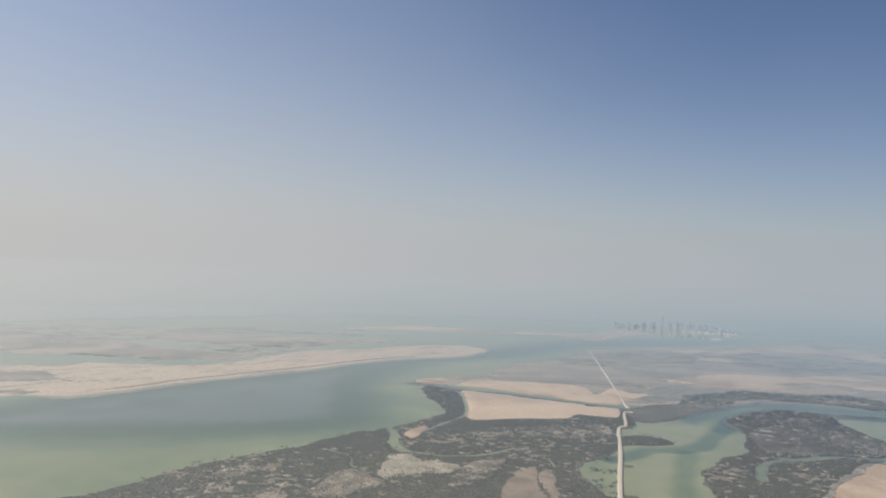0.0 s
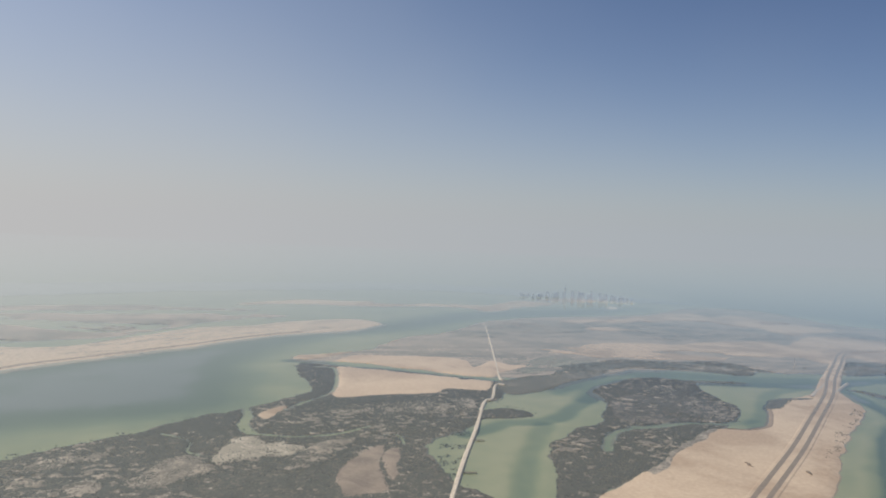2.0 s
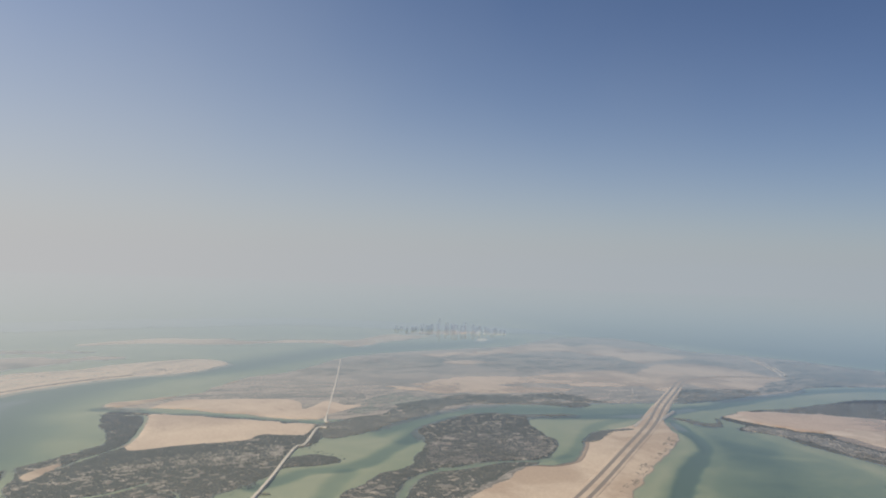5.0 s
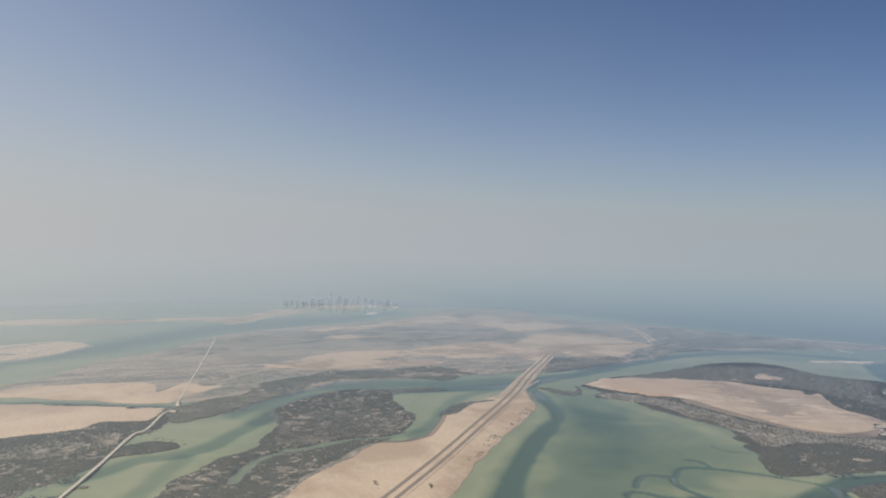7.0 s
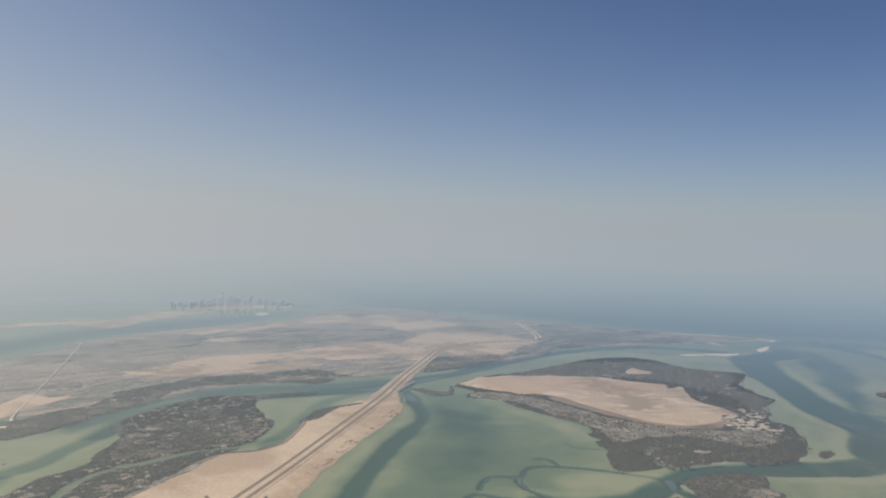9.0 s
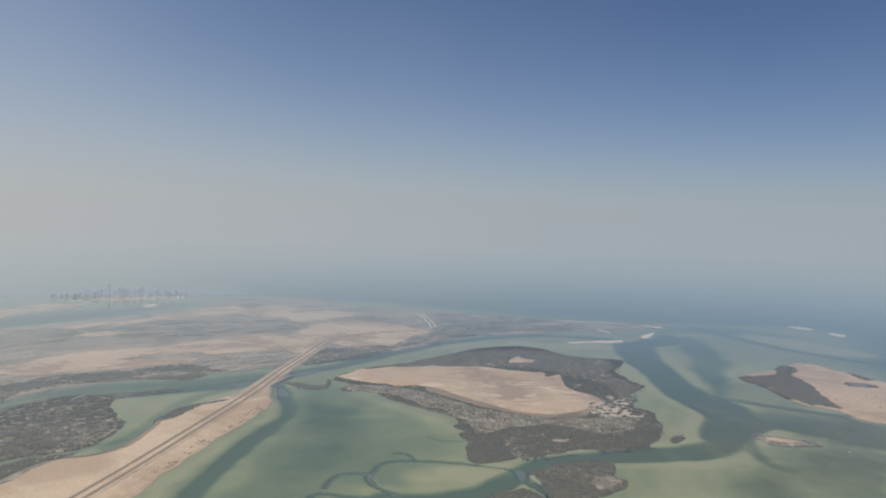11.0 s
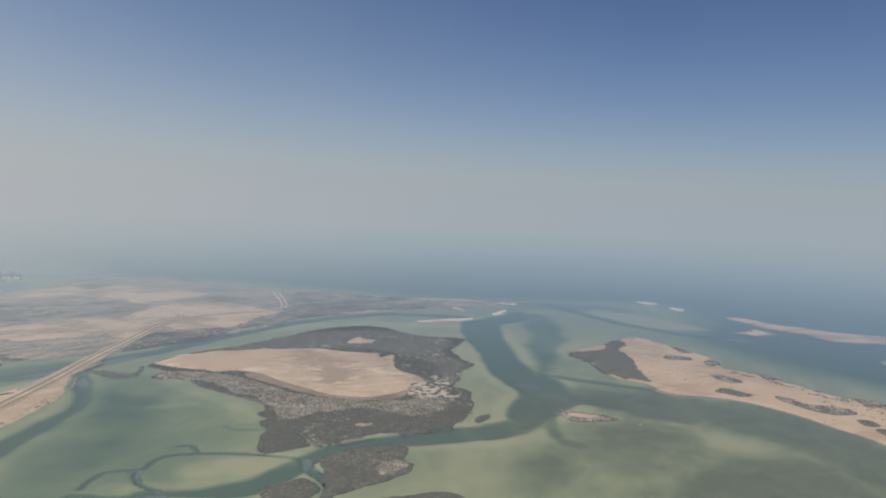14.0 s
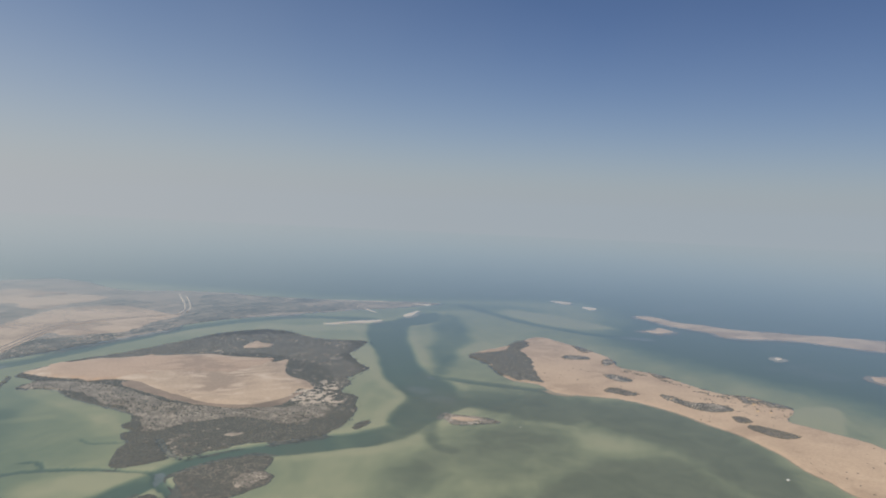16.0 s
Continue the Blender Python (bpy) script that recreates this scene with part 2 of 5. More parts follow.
def seabed_material():
    """Pale sand in the shallows; the water's depth tint is painted into the bed."""
    made, n = material("sandy_seabed")
    where = place(n)
    height = n.add("ShaderNodeSeparateXYZ", Vector=n.add("ShaderNodeNewGeometry").outputs["Position"]).outputs[2]
    cloud = n.noise(0.007, 6, 0.6, place(n, 0.7, 1.5, 0.6), 1.6)
    fine = n.noise(0.03, 6, 0.6, where, 0.7)
    level = n.math("ADD", height, n.math("ADD", n.span(cloud, 0.3, 0.7, -0.15, 0.14), n.span(fine, 0.3, 0.7, -0.10, 0.10)))
    # darkens with depth like tinted water; deepest stop lifted for far haze
    colour = n.ramp(n.span(level, -2.4, 0.0), [(0.03, (0.155, 0.172, 0.170)), (0.17, (0.092, 0.122, 0.098)), (0.38, (0.098, 0.130, 0.098)), (0.62, (0.172, 0.200, 0.134)),
                                               (0.80, (0.262, 0.266, 0.166)), (0.93, (0.345, 0.322, 0.205))])
    # a meadow of brown seagrass over the outer flats
    away = n.add("ShaderNodeVectorMath", Vector=place(n))
    away.operation = "DISTANCE"
    away.inputs[1].default_value = (760, 330, 0)
    meadow = n.math("MULTIPLY", n.span(n.math("ADD", away.outputs["Value"], n.span(cloud, 0.3, 0.7, -70, 70)), 330, 150), n.span(level, -0.35, -0.80))
    colour = n.mix(n.math("MULTIPLY", meadow, 0.75), colour, n.ramp(fine, [(0.35, (0.125, 0.122, 0.082)), (0.65, (0.165, 0.158, 0.108))]))
    finish(n, colour, amount=0.0)
    return made


WATER, SEABED = water_material(), seabed_material()

# ---- plan: outlines and lines on the ground, in metres ----
MANGROVE_SHORE = [(-583, 295), (-581, 339), (-570, 372), (-555, 408), (-530, 439), (-504, 477), (-477, 526),
    (-446, 563), (-433, 581), (-415, 615), (-398, 651), (-420, 696), (-455, 765), (-450, 784), (-418, 780),
    (-357, 777), (-297, 766), (-240, 752), (-206, 742), (-201, 674), (-217, 655), (-220, 623), (-194, 639),
    (-175, 631), (-171, 615), (-195, 599), (-219, 591), (-229, 566), (-248, 539), (-262, 517), (-262, 487),
    (-247, 461), (-230, 428), (-223, 372)]
SALT_PAN = [(-406, 773), (-370, 777), (-318, 766), (-261, 760), (-246, 749), (-215, 755), (-215, 707), (-236, 701),
    (-262, 699), (-272, 678), (-313, 660), (-341, 645), (-371, 632), (-381, 661), (-391, 714)]
NORTH_LAND = [(-479, 823), (-440, 859), (-393, 907), (-362, 1012), (-297, 1103), (-234, 1264), (-124, 1365),
    (0, 1433), (140, 1530), (256, 1699), (400, 1741), (467, 1676), (523, 1504), (628, 1459), (716, 1398),
    (780, 1318), (922, 1219), (1090, 1126), (1053, 1102), (833, 1100), (651, 1096), (549, 1075), (495, 1031),
    (421, 989), (325, 945), (283, 925), (216, 916), (146, 909), (66, 890), (-7, 878), (-61, 841), (-115, 809),
    (-153, 781), (-206, 777), (-261, 783), (-334, 799), (-407, 809), (-458, 810)]
NORTH_PAN = [(-418, 791), (-413, 838), (-396, 859), (-350, 866), (-279, 876), (-248, 858), (-238, 823), (-216, 872),
    (-193, 856), (-168, 852), (-192, 816), (-206, 789), (-221, 768), (-262, 772), (-314, 787), (-352, 796),
    (-382, 798)]
NORTH_BAND = [(-160, 967), (-135, 999), (-91, 1024), (-53, 1065), (8, 1094), (81, 1098), (143, 1147), (209, 1178),
    (266, 1199), (289, 1159), (349, 1180), (377, 1116), (311, 1051), (262, 1050), (203, 1036), (155, 1022),
    (123, 981), (72, 969), (23, 951), (-24, 952), (-61, 937), (-107, 957)]
JUNCTION_SAND = [(297, 1171), (341, 1234), (378, 1282), (445, 1301), (497, 1275), (525, 1221), (542, 1179),
    (555, 1151), (500, 1106), (470, 1063), (437, 1039), (396, 1038), (361, 1052), (348, 1074), (319, 1045),
    (294, 1008), (265, 1040), (308, 1111)]
COAST_SAND = [(62, 1412), (107, 1473), (165, 1539), (237, 1579), (269, 1525), (334, 1577), (380, 1532), (433, 1469),
    (482, 1410), (406, 1336), (349, 1307), (317, 1374), (271, 1393), (218, 1449), (166, 1434), (101, 1377)]
MANGROVE_ISLAND = [(-92, 734), (-84, 753), (-59, 787), (-32, 818), (-4, 827), (34, 819), (36, 782), (43, 741),
    (52, 708), (50, 684), (36, 654), (7, 615), (-10, 596), (-20, 581), (-36, 558), (-54, 530), (-65, 505),
    (-116, 445), (-139, 399), (-153, 363), (-155, 396), (-154, 432), (-152, 473), (-154, 507), (-152, 534),
    (-137, 553), (-126, 578), (-110, 594), (-97, 608), (-95, 635), (-85, 672), (-84, 703)]
ROAD_SPIT = [(-65, 505), (-53, 530), (-36, 556), (-15, 584), (3, 609), (23, 615), (46, 619), (65, 635), (78, 665),
    (89, 701), (104, 735), (125, 755), (157, 774), (190, 817), (209, 836), (201, 747), (193, 720), (173, 689),
    (141, 641), (119, 604), (96, 565), (80, 534), (66, 502), (34, 447), (3, 387), (-90, 379), (-140, 395)]
CENTRAL_MANGROVE = [(300, 837), (344, 872), (380, 890), (434, 907), (498, 938), (570, 973), (633, 985), (670, 963),
    (684, 918), (701, 874), (755, 834), (706, 790), (690, 761), (676, 708), (676, 688), (633, 660), (619, 634),
    (597, 613), (605, 587), (590, 560), (574, 535), (540, 507), (514, 494), (486, 498), (447, 506), (413, 504),
    (392, 503), (384, 521), (382, 542), (368, 558), (364, 577), (376, 585), (370, 601), (380, 613), (381, 645),
    (363, 676), (350, 700), (337, 725), (331, 753), (314, 765), (296, 777), (315, 798), (306, 816)]
CENTRAL_SAND = [(306, 839), (321, 853), (351, 870), (384, 877), (439, 870), (479, 861), (517, 848), (541, 822),
    (573, 796), (582, 768), (602, 775), (585, 743), (573, 708), (573, 687), (580, 670), (579, 648), (571, 632),
    (560, 639), (541, 620), (521, 611), (503, 606), (484, 611), (463, 625), (450, 642), (436, 674), (422, 710),
    (407, 749), (379, 776), (342, 798), (321, 817)]
CENTRAL_PATCH = [(573, 866), (585, 884), (604, 900), (608, 886), (618, 873), (611, 858), (590, 857)]
CENTRAL_SCRUB = [(301, 795), (326, 792), (362, 767), (393, 728), (406, 685), (431, 644), (458, 614), (496, 593),
    (527, 585), (550, 598), (562, 570), (552, 544), (506, 530), (488, 556), (466, 576), (430, 582), (401, 574),
    (378, 577), (385, 607), (386, 630), (378, 659), (364, 680), (350, 723), (331, 753), (303, 774)]
SALT_FLAT = [(540, 621), (566, 642), (582, 647), (601, 657), (607, 641), (587, 601), (580, 577), (562, 568),
    (555, 577), (538, 573), (528, 587)]
DELTA_MANGROVE = [(383, 462), (399, 470), (423, 474), (446, 472), (458, 463), (454, 455), (443, 445), (442, 434),
    (444, 426), (427, 415), (409, 411), (392, 409), (375, 405), (368, 410), (377, 422), (380, 438), (381, 450)]
SMALL_ISLET = [(555, 496), (566, 506), (577, 508), (575, 502), (563, 494), (555, 492)]
CHANNEL_ISLET = [(322, 421), (327, 431), (343, 436), (356, 439), (361, 428), (361, 417), (351, 408), (339, 407),
    (327, 409), (321, 416)]
FOOT_MANGROVE = [(356, 384), (366, 388), (387, 383), (409, 378), (436, 373), (445, 368), (450, 361), (446, 352),
    (421, 353), (376, 363), (354, 373)]
BAR_ISLET = [(654, 483), (664, 488), (671, 478), (683, 468), (689, 456), (695, 441), (684, 442), (667, 448),
    (651, 455), (647, 464)]
EAST_ISLAND = [(850, 689), (880, 703), (920, 711), (958, 720), (997, 736), (1035, 749), (1050, 738), (1049, 704),
    (1049, 671), (1045, 638), (1041, 606), (1028, 573), (1002, 541), (1019, 492), (1015, 453), (1011, 417),
    (1014, 387), (1031, 368), (1036, 342), (1036, 318), (1017, 302), (983, 291), (983, 270), (986, 243), (988, 217),
    (982, 195), (955, 136), (818, 87), (822, 123), (835, 160), (843, 181), (852, 208), (868, 236), (883, 272),
    (889, 299), (890, 332), (892, 382), (883, 423), (861, 454), (830, 480), (829, 507), (832, 530), (820, 548),
    (815, 565), (830, 605), (847, 649)]
EAST_MANGROVE = [(854, 687), (891, 690), (924, 692), (959, 720), (994, 732), (974, 704), (936, 682), (924, 651),
    (896, 608), (866, 572), (844, 533), (837, 546), (825, 560), (827, 584), (840, 617), (851, 654)]
OUTER_BAR = [(1400, 826), (1434, 799), (1428, 739), (1458, 682), (1469, 641), (1537, 565), (1610, 495), (1657, 447),
    (1788, 326), (1630, 277), (1533, 401), (1507, 470), (1466, 529), (1400, 578), (1378, 609), (1388, 650),
    (1381, 707), (1385, 776)]
INNER_BAR = [(1263, 713), (1298, 710), (1335, 719), (1337, 695), (1328, 675), (1285, 676), (1273, 698)]
FAR_BAR = [(1378, 1063), (1407, 1044), (1418, 1013), (1383, 994), (1366, 1022)]
FAR_BAR_B = [(1381, 965), (1404, 961), (1404, 924), (1366, 914), (1364, 939)]
SPECK_BAR = [(1288, 473), (1307, 468), (1298, 452), (1274, 455)]
EDGE_BAR = [(1302, 336), (1326, 324), (1380, 284), (1316, 271), (1282, 306)]
MOUTH_SPIT = [(935, 1015), (981, 1047), (1007, 1048), (964, 1011), (934, 995)]
MOUTH_STRIP = [(749, 1000), (794, 1003), (850, 999), (882, 987), (849, 966), (799, 969), (760, 979)]
BRIDGE_FLAT = [(231, 827), (244, 827), (255, 816), (274, 804), (287, 830), (290, 823), (278, 791), (262, 788), (246, 797)]
WEST_ISLAND = [(-915, 476), (-889, 509), (-875, 536), (-856, 554), (-813, 563), (-788, 604), (-768, 637), (-750, 679),
    (-716, 728), (-670, 800), (-638, 845), (-607, 904), (-569, 959), (-525, 1008), (-474, 1047), (-435, 1111),
    (-432, 1158), (-480, 1189), (-541, 1162), (-593, 1108), (-637, 1045), (-689, 1016), (-715, 980), (-738, 921),
    (-761, 872), (-773, 826), (-795, 788), (-832, 774), (-870, 765), (-906, 752), (-938, 746), (-945, 712),
    (-979, 690), (-1018, 676), (-1094, 623)]
CITY_LAND = [(-775, 1305), (-657, 1368), (-526, 1381), (-473, 1393), (-415, 1428), (-351, 1457), (-296, 1455),
    (-236, 1419), (-208, 1451), (-171, 1512), (-117, 1578), (-44, 1676), (39, 1749), (77, 1789), (11, 1816),
    (-47, 1776), (-114, 1725), (-176, 1666), (-217, 1592), (-244, 1533), (-300, 1526), (-388, 1520), (-470, 1505),
    (-565, 1483), (-693, 1442)]
SHORE_FLAT = [(-413, 430), (-416, 451), (-417, 468), (-413, 487), (-403, 491), (-390, 483), (-375, 482), (-361, 479),
    (-350, 466), (-366, 456), (-381, 448), (-391, 440), (-400, 431)]
SHORE_PAN = [(-315, 430), (-313, 446), (-307, 472), (-299, 491), (-292, 493), (-289, 460), (-281, 427), (-274, 404),
    (-285, 396), (-299, 391), (-309, 413)]
SHORE_BEACH = [(-423, 550), (-422, 565), (-417, 583), (-408, 583), (-408, 559), (-413, 543)]
MARSH_GROVE = [(-118, 870), (-86, 892), (-52, 922), (-23, 937), (38, 941), (88, 960), (140, 979), (182, 1010),
    (154, 961), (166, 923), (131, 912), (101, 927), (68, 916), (37, 898), (-8, 893), (-49, 865), (-74, 838),
    (-103, 809), (-124, 786), (-135, 773), (-154, 761), (-183, 765), (-166, 789), (-134, 810)]
MARSH_GROVE_B = [(631, 1369), (754, 1254), (821, 1123), (695, 1113), (582, 1042), (504, 1036), (511, 1098),
    (567, 1152)]
DARK_MARSH_C = [(-205, 916), (-189, 931), (-171, 928), (-164, 888), (-171, 859), (-184, 843), (-201, 868)]
MARSH_GROVE_C = [(311, 1016), (354, 1032), (435, 1034), (437, 1009), (386, 962), (320, 931), (274, 924), (291, 972)]
DARK_MARSH_A = [(-42, 1261), (-34, 1315), (31, 1341), (100, 1369), (168, 1349), (235, 1329), (275, 1351), (319, 1333),
    (351, 1277), (318, 1222), (292, 1172), (266, 1199), (222, 1190), (178, 1180), (125, 1160), (84, 1141), (47, 1167),
    (18, 1193), (-11, 1226)]
DARK_MARSH_B = [(-300, 1098), (-271, 1129), (-233, 1146), (-236, 1212), (-190, 1258), (-136, 1294), (-75, 1304),
    (-42, 1247), (-68, 1182), (-121, 1152), (-190, 1142), (-213, 1085), (-256, 1066)]
DARK_MARSH_D = [(402, 1387), (467, 1366), (538, 1345), (568, 1294), (550, 1220), (507, 1267), (448, 1309),
    (402, 1320)]
MAST_SAND = [(108, 995), (154, 1017), (201, 1027), (254, 1017), (236, 960), (204, 915), (172, 915), (143, 938),
    (120, 956)]
THIN_SAND = [(-92, 1326), (-13, 1375), (56, 1404), (111, 1436), (54, 1356), (-13, 1329), (-65, 1303)]
THIN_SAND_B = [(-62, 1242), (-12, 1265), (50, 1247), (91, 1212), (28, 1204), (-21, 1214)]
COAST_BEACH = [(868, 1257), (934, 1227), (1018, 1174), (1081, 1115), (1057, 1087), (1013, 1118), (980, 1158),
    (908, 1202), (857, 1236)]
DAMP_RIM = [(391, 743), (410, 696), (429, 657), (450, 626), (474, 605), (510, 592), (538, 607), (565, 632),
    (541, 620), (522, 613), (485, 612), (455, 637), (437, 676), (423, 712), (408, 751)]
BAR_CORE = [(655, 474), (666, 474), (675, 463), (680, 455), (670, 456), (658, 465)]
EAST_GROVE_A = [(936, 421), (942, 410), (941, 386), (960, 369), (966, 351), (957, 342), (931, 351), (923, 367),
    (924, 390), (927, 408)]
EAST_GROVE_B = [(918, 299), (931, 298), (938, 266), (936, 257), (917, 264), (914, 282)]
EAST_GROVE_C = [(885, 465), (906, 471), (911, 453), (911, 437), (894, 440), (888, 456)]
EAST_GROVE_D = [(981, 625), (1007, 606), (994, 592), (966, 609)]
EAST_GROVE_E = [(947, 520), (960, 511), (959, 483), (939, 484), (938, 502)]
EAST_GROVE_F = [(1045, 669), (1050, 648), (1041, 627), (1024, 630)]
EAST_GROVE_G = [(1006, 575), (1026, 581), (1016, 563), (989, 554)]
EAST_GROVE_H = [(935, 327), (945, 322), (939, 310), (926, 313)]
EAST_GROVE_I = [(1019, 372), (1023, 362), (1016, 345), (1001, 350)]
NOTCH_GROVE = [(68, 694), (79, 722), (96, 739), (118, 754), (159, 765), (129, 748), (114, 727), (101, 709), (83, 700)]
WRACK = [(200, 748), (192, 721), (172, 690), (140, 642), (118, 605), (95, 566), (79, 535), (74, 538), (90, 569),
    (113, 608), (135, 645), (167, 693), (187, 724), (195, 751)]
FAR_WEST = [(-1441, 858), (-1313, 961), (-1185, 1024), (-1044, 1084), (-901, 1154), (-789, 1203), (-690, 1234),
    (-807, 1246), (-936, 1220), (-1091, 1152), (-1232, 1080), (-1366, 1012), (-1497, 901)]
EAST_FRINGE = [(1022, 568), (1006, 539), (1022, 494), (1017, 455), (1013, 418), (1023, 385), (1035, 355), (1038, 319),
    (1018, 306), (1007, 340), (999, 371), (989, 403), (995, 439), (994, 482), (985, 522)]
LAGOON_SCRUB = [(-246, 506), (-231, 552), (-224, 518), (-226, 440), (-230, 412), (-238, 437)]
DELTA_SALT = [(416, 436), (430, 442), (441, 437), (443, 426), (426, 418), (413, 419)]
WOOD_FLAT = [(-81, 689), (-40, 736), (5, 749), (35, 725), (45, 681), (27, 638), (-18, 624), (-55, 619), (-83, 624)]
HAZE_EDGE = [(-1790, 1198), (-1538, 1387), (-1228, 1618), (-829, 1871), (-541, 2021), (-338, 2029), (-101, 2002),
    (140, 1942), (279, 1866), (268, 1793), (-91, 1807), (-303, 1820), (-507, 1799), (-889, 1582), (-1100, 1406),
    (-1332, 1162), (-1496, 964)]
MARSH_STRIP_A = [(-8, 821), (31, 825), (62, 831), (92, 835), (106, 829), (74, 821), (35, 813), (-1, 806)]
CAUSEWAY_SOUTH = [(-197, 736), (-207, 730), (-209, 670), (-217, 651), (-220, 562), (-225, 478), (-228, 398),
    (-229, 349)]
CAUSEWAY_NORTH = [(-198, 765), (-203, 773), (-212, 885), (-225, 1049), (-242, 1235)]
ROAD_AXIS = [(-57, 368), (-11, 446), (13, 485), (63, 567), (120, 667), (188, 788), (239, 893), (297, 1002),
    (352, 1103), (392, 1135), (447, 1155), (535, 1162)]
COAST_ROAD = [(620, 1407), (609, 1350), (599, 1290), (585, 1229), (570, 1187), (555, 1167), (539, 1160)]
EAST_BRANCH = [(733, 619), (748, 597), (770, 566), (792, 539), (814, 511), (832, 481)]
LAGOON_CHANNEL = [(-228, 541), (-213, 558), (-194, 584), (-165, 596), (-139, 620), (-123, 656), (-104, 697),
    (-84, 749), (-57, 790), (-30, 806), (34, 818), (134, 829), (197, 844)]
CREEK = [(194, 835), (119, 779), (75, 679), (48, 635)]
MEANDER = [(258, 464), (249, 478), (246, 495), (249, 509), (244, 512), (229, 515), (216, 503), (210, 492)]
MEANDER_B = [(248, 502), (258, 516), (265, 525), (278, 530), (305, 522), (331, 508), (351, 492), (369, 479)]
MEANDER_C = [(297, 525), (297, 538), (294, 546), (284, 549)]
MEANDER_D = [(331, 583), (336, 570), (347, 564), (362, 558)]
CANAL = [(-480, 797), (-442, 798), (-408, 783), (-349, 780), (-305, 773), (-261, 763), (-226, 758), (-192, 752),
    (-159, 747)]
WEST_CREEK = [(-454, 590), (-433, 549), (-425, 521), (-410, 503), (-392, 501), (-372, 501), (-346, 512), (-333, 523),
    (-316, 545)]
FAR_CHANNEL = [(1138, 1084), (1124, 942), (1126, 835), (1158, 731), (1218, 660)]
MEANDER_E = [(373, 475), (368, 454), (372, 437), (372, 420), (365, 406), (352, 396), (336, 386)]
CREEK_CUT = [(57, 655), (22, 634), (-15, 628), (-44, 611), (-71, 599), (-91, 581), (-101, 560), (-106, 538),
    (-107, 526)]
COAST_ROAD_B = [(626, 1387), (617, 1331), (605, 1273), (592, 1220), (577, 1185)]
NORTH_CHANNEL = [(246, 870), (282, 892), (333, 917), (434, 985), (542, 1040), (647, 1070), (753, 1073), (860, 1005)]
LAGOON_DEEP = [(265, 745), (298, 664), (292, 590), (248, 525), (195, 476)]
OVAL_CUT = [(389, 548), (388, 533), (388, 514), (393, 497)]
WRACK_LINE = [(-797, 613), (-777, 646), (-759, 688), (-725, 737), (-679, 809), (-647, 854), (-616, 913), (-578, 968),
    (-534, 1017)]
PALE_LOOP = [(288, 489), (323, 484), (356, 481)]
PALE_LOOP_B = [(215, 478), (232, 485), (243, 476)]
POOL = [(241, 738), (257, 708), (277, 688)]
PALE_SPOT = [(279, 666), (312, 661)]
TAIL_B = [(259, 452), (243, 453), (230, 448), (217, 440), (208, 429)]
PALE_NE = [(671, 1002), (723, 964), (792, 946), (831, 906)]
SIDE_CREEK = [(-434, 771), (-409, 765), (-389, 700), (-382, 656), (-388, 628), (-398, 605), (-406, 577)]
PALE_WEST = [(305, 772), (330, 707), (355, 648), (356, 594)]
BEND_POOL = [(689, 586), (688, 543), (707, 509), (731, 488)]
OPEN_SEA = [(300, 1850), (520, 1640), (720, 1440), (920, 1250), (1120, 1140), (1400, 1010), (1300, 830), (1130, 700), (1090, 500),
    (1110, 330), (1090, 200), (1200, 0), (2600, -300), (6000, 0), (6000, 6000), (0, 6000)]
WEST_SOUND = [(-470, 560), (-520, 800), (-480, 960), (-380, 1080), (-250, 1290), (0, 1470), (150, 1640), (60, 1620), (-250, 1440),
    (-420, 1190), (-540, 1030), (-700, 800), (-830, 600), (-870, 400), (-700, 420)]
WEST_BACK = [(-1183, 657), (-1082, 737), (-1055, 770), (-1015, 791), (-961, 779), (-921, 771), (-859, 815),
    (-793, 861), (-759, 943), (-724, 1050), (-665, 1126), (-614, 1182), (-683, 1178), (-768, 1155), (-877, 1108),
    (-973, 1068), (-1117, 1017), (-1288, 937), (-1415, 838)]
WEST_DARK = [(-916, 826), (-877, 885), (-839, 940), (-821, 1003), (-777, 1069), (-732, 1095), (-759, 1030),
    (-794, 951), (-807, 884), (-847, 839), (-890, 804)]
WEST_DARK_B = [(-1017, 609), (-978, 637), (-955, 665), (-909, 653), (-884, 636), (-903, 612), (-931, 591),
    (-961, 560)]
WEST_DARK_C = [(-941, 529), (-897, 558), (-878, 570), (-848, 570), (-861, 552), (-881, 543), (-918, 509)]
WEST_DARK_D = [(-888, 630), (-861, 655), (-821, 666), (-794, 691), (-819, 643), (-854, 627)]
WEST_DARK_E = [(-1129, 841), (-1134, 876), (-1104, 878), (-1060, 866), (-1061, 831), (-1092, 820)]
WEST_DARK_F = [(-1015, 791), (-975, 838), (-917, 883), (-940, 819), (-971, 785)]
SHORE_PAN_B = [(-289, 477), (-283, 492), (-276, 483), (-275, 451), (-270, 429), (-273, 421), (-280, 438)]
SHORE_PAN_C = [(-480, 367), (-478, 379), (-466, 377), (-458, 369), (-463, 358), (-474, 357)]
SHORE_SPECK = [(-449, 374), (-449, 393), (-447, 426), (-437, 441), (-423, 434), (-402, 417), (-413, 395), (-430, 375)]
SHORE_SPECK_B = [(-355, 465), (-348, 487), (-333, 501), (-320, 509), (-322, 479), (-328, 451), (-340, 433),
    (-356, 427)]
SHORE_SPECK_C = [(-359, 598), (-319, 626), (-263, 654), (-228, 663), (-228, 621), (-257, 599), (-299, 583),
    (-330, 575), (-356, 568)]
SHORE_SPECK_D = [(-535, 383), (-526, 411), (-508, 424), (-494, 431), (-491, 419), (-507, 403), (-517, 382)]
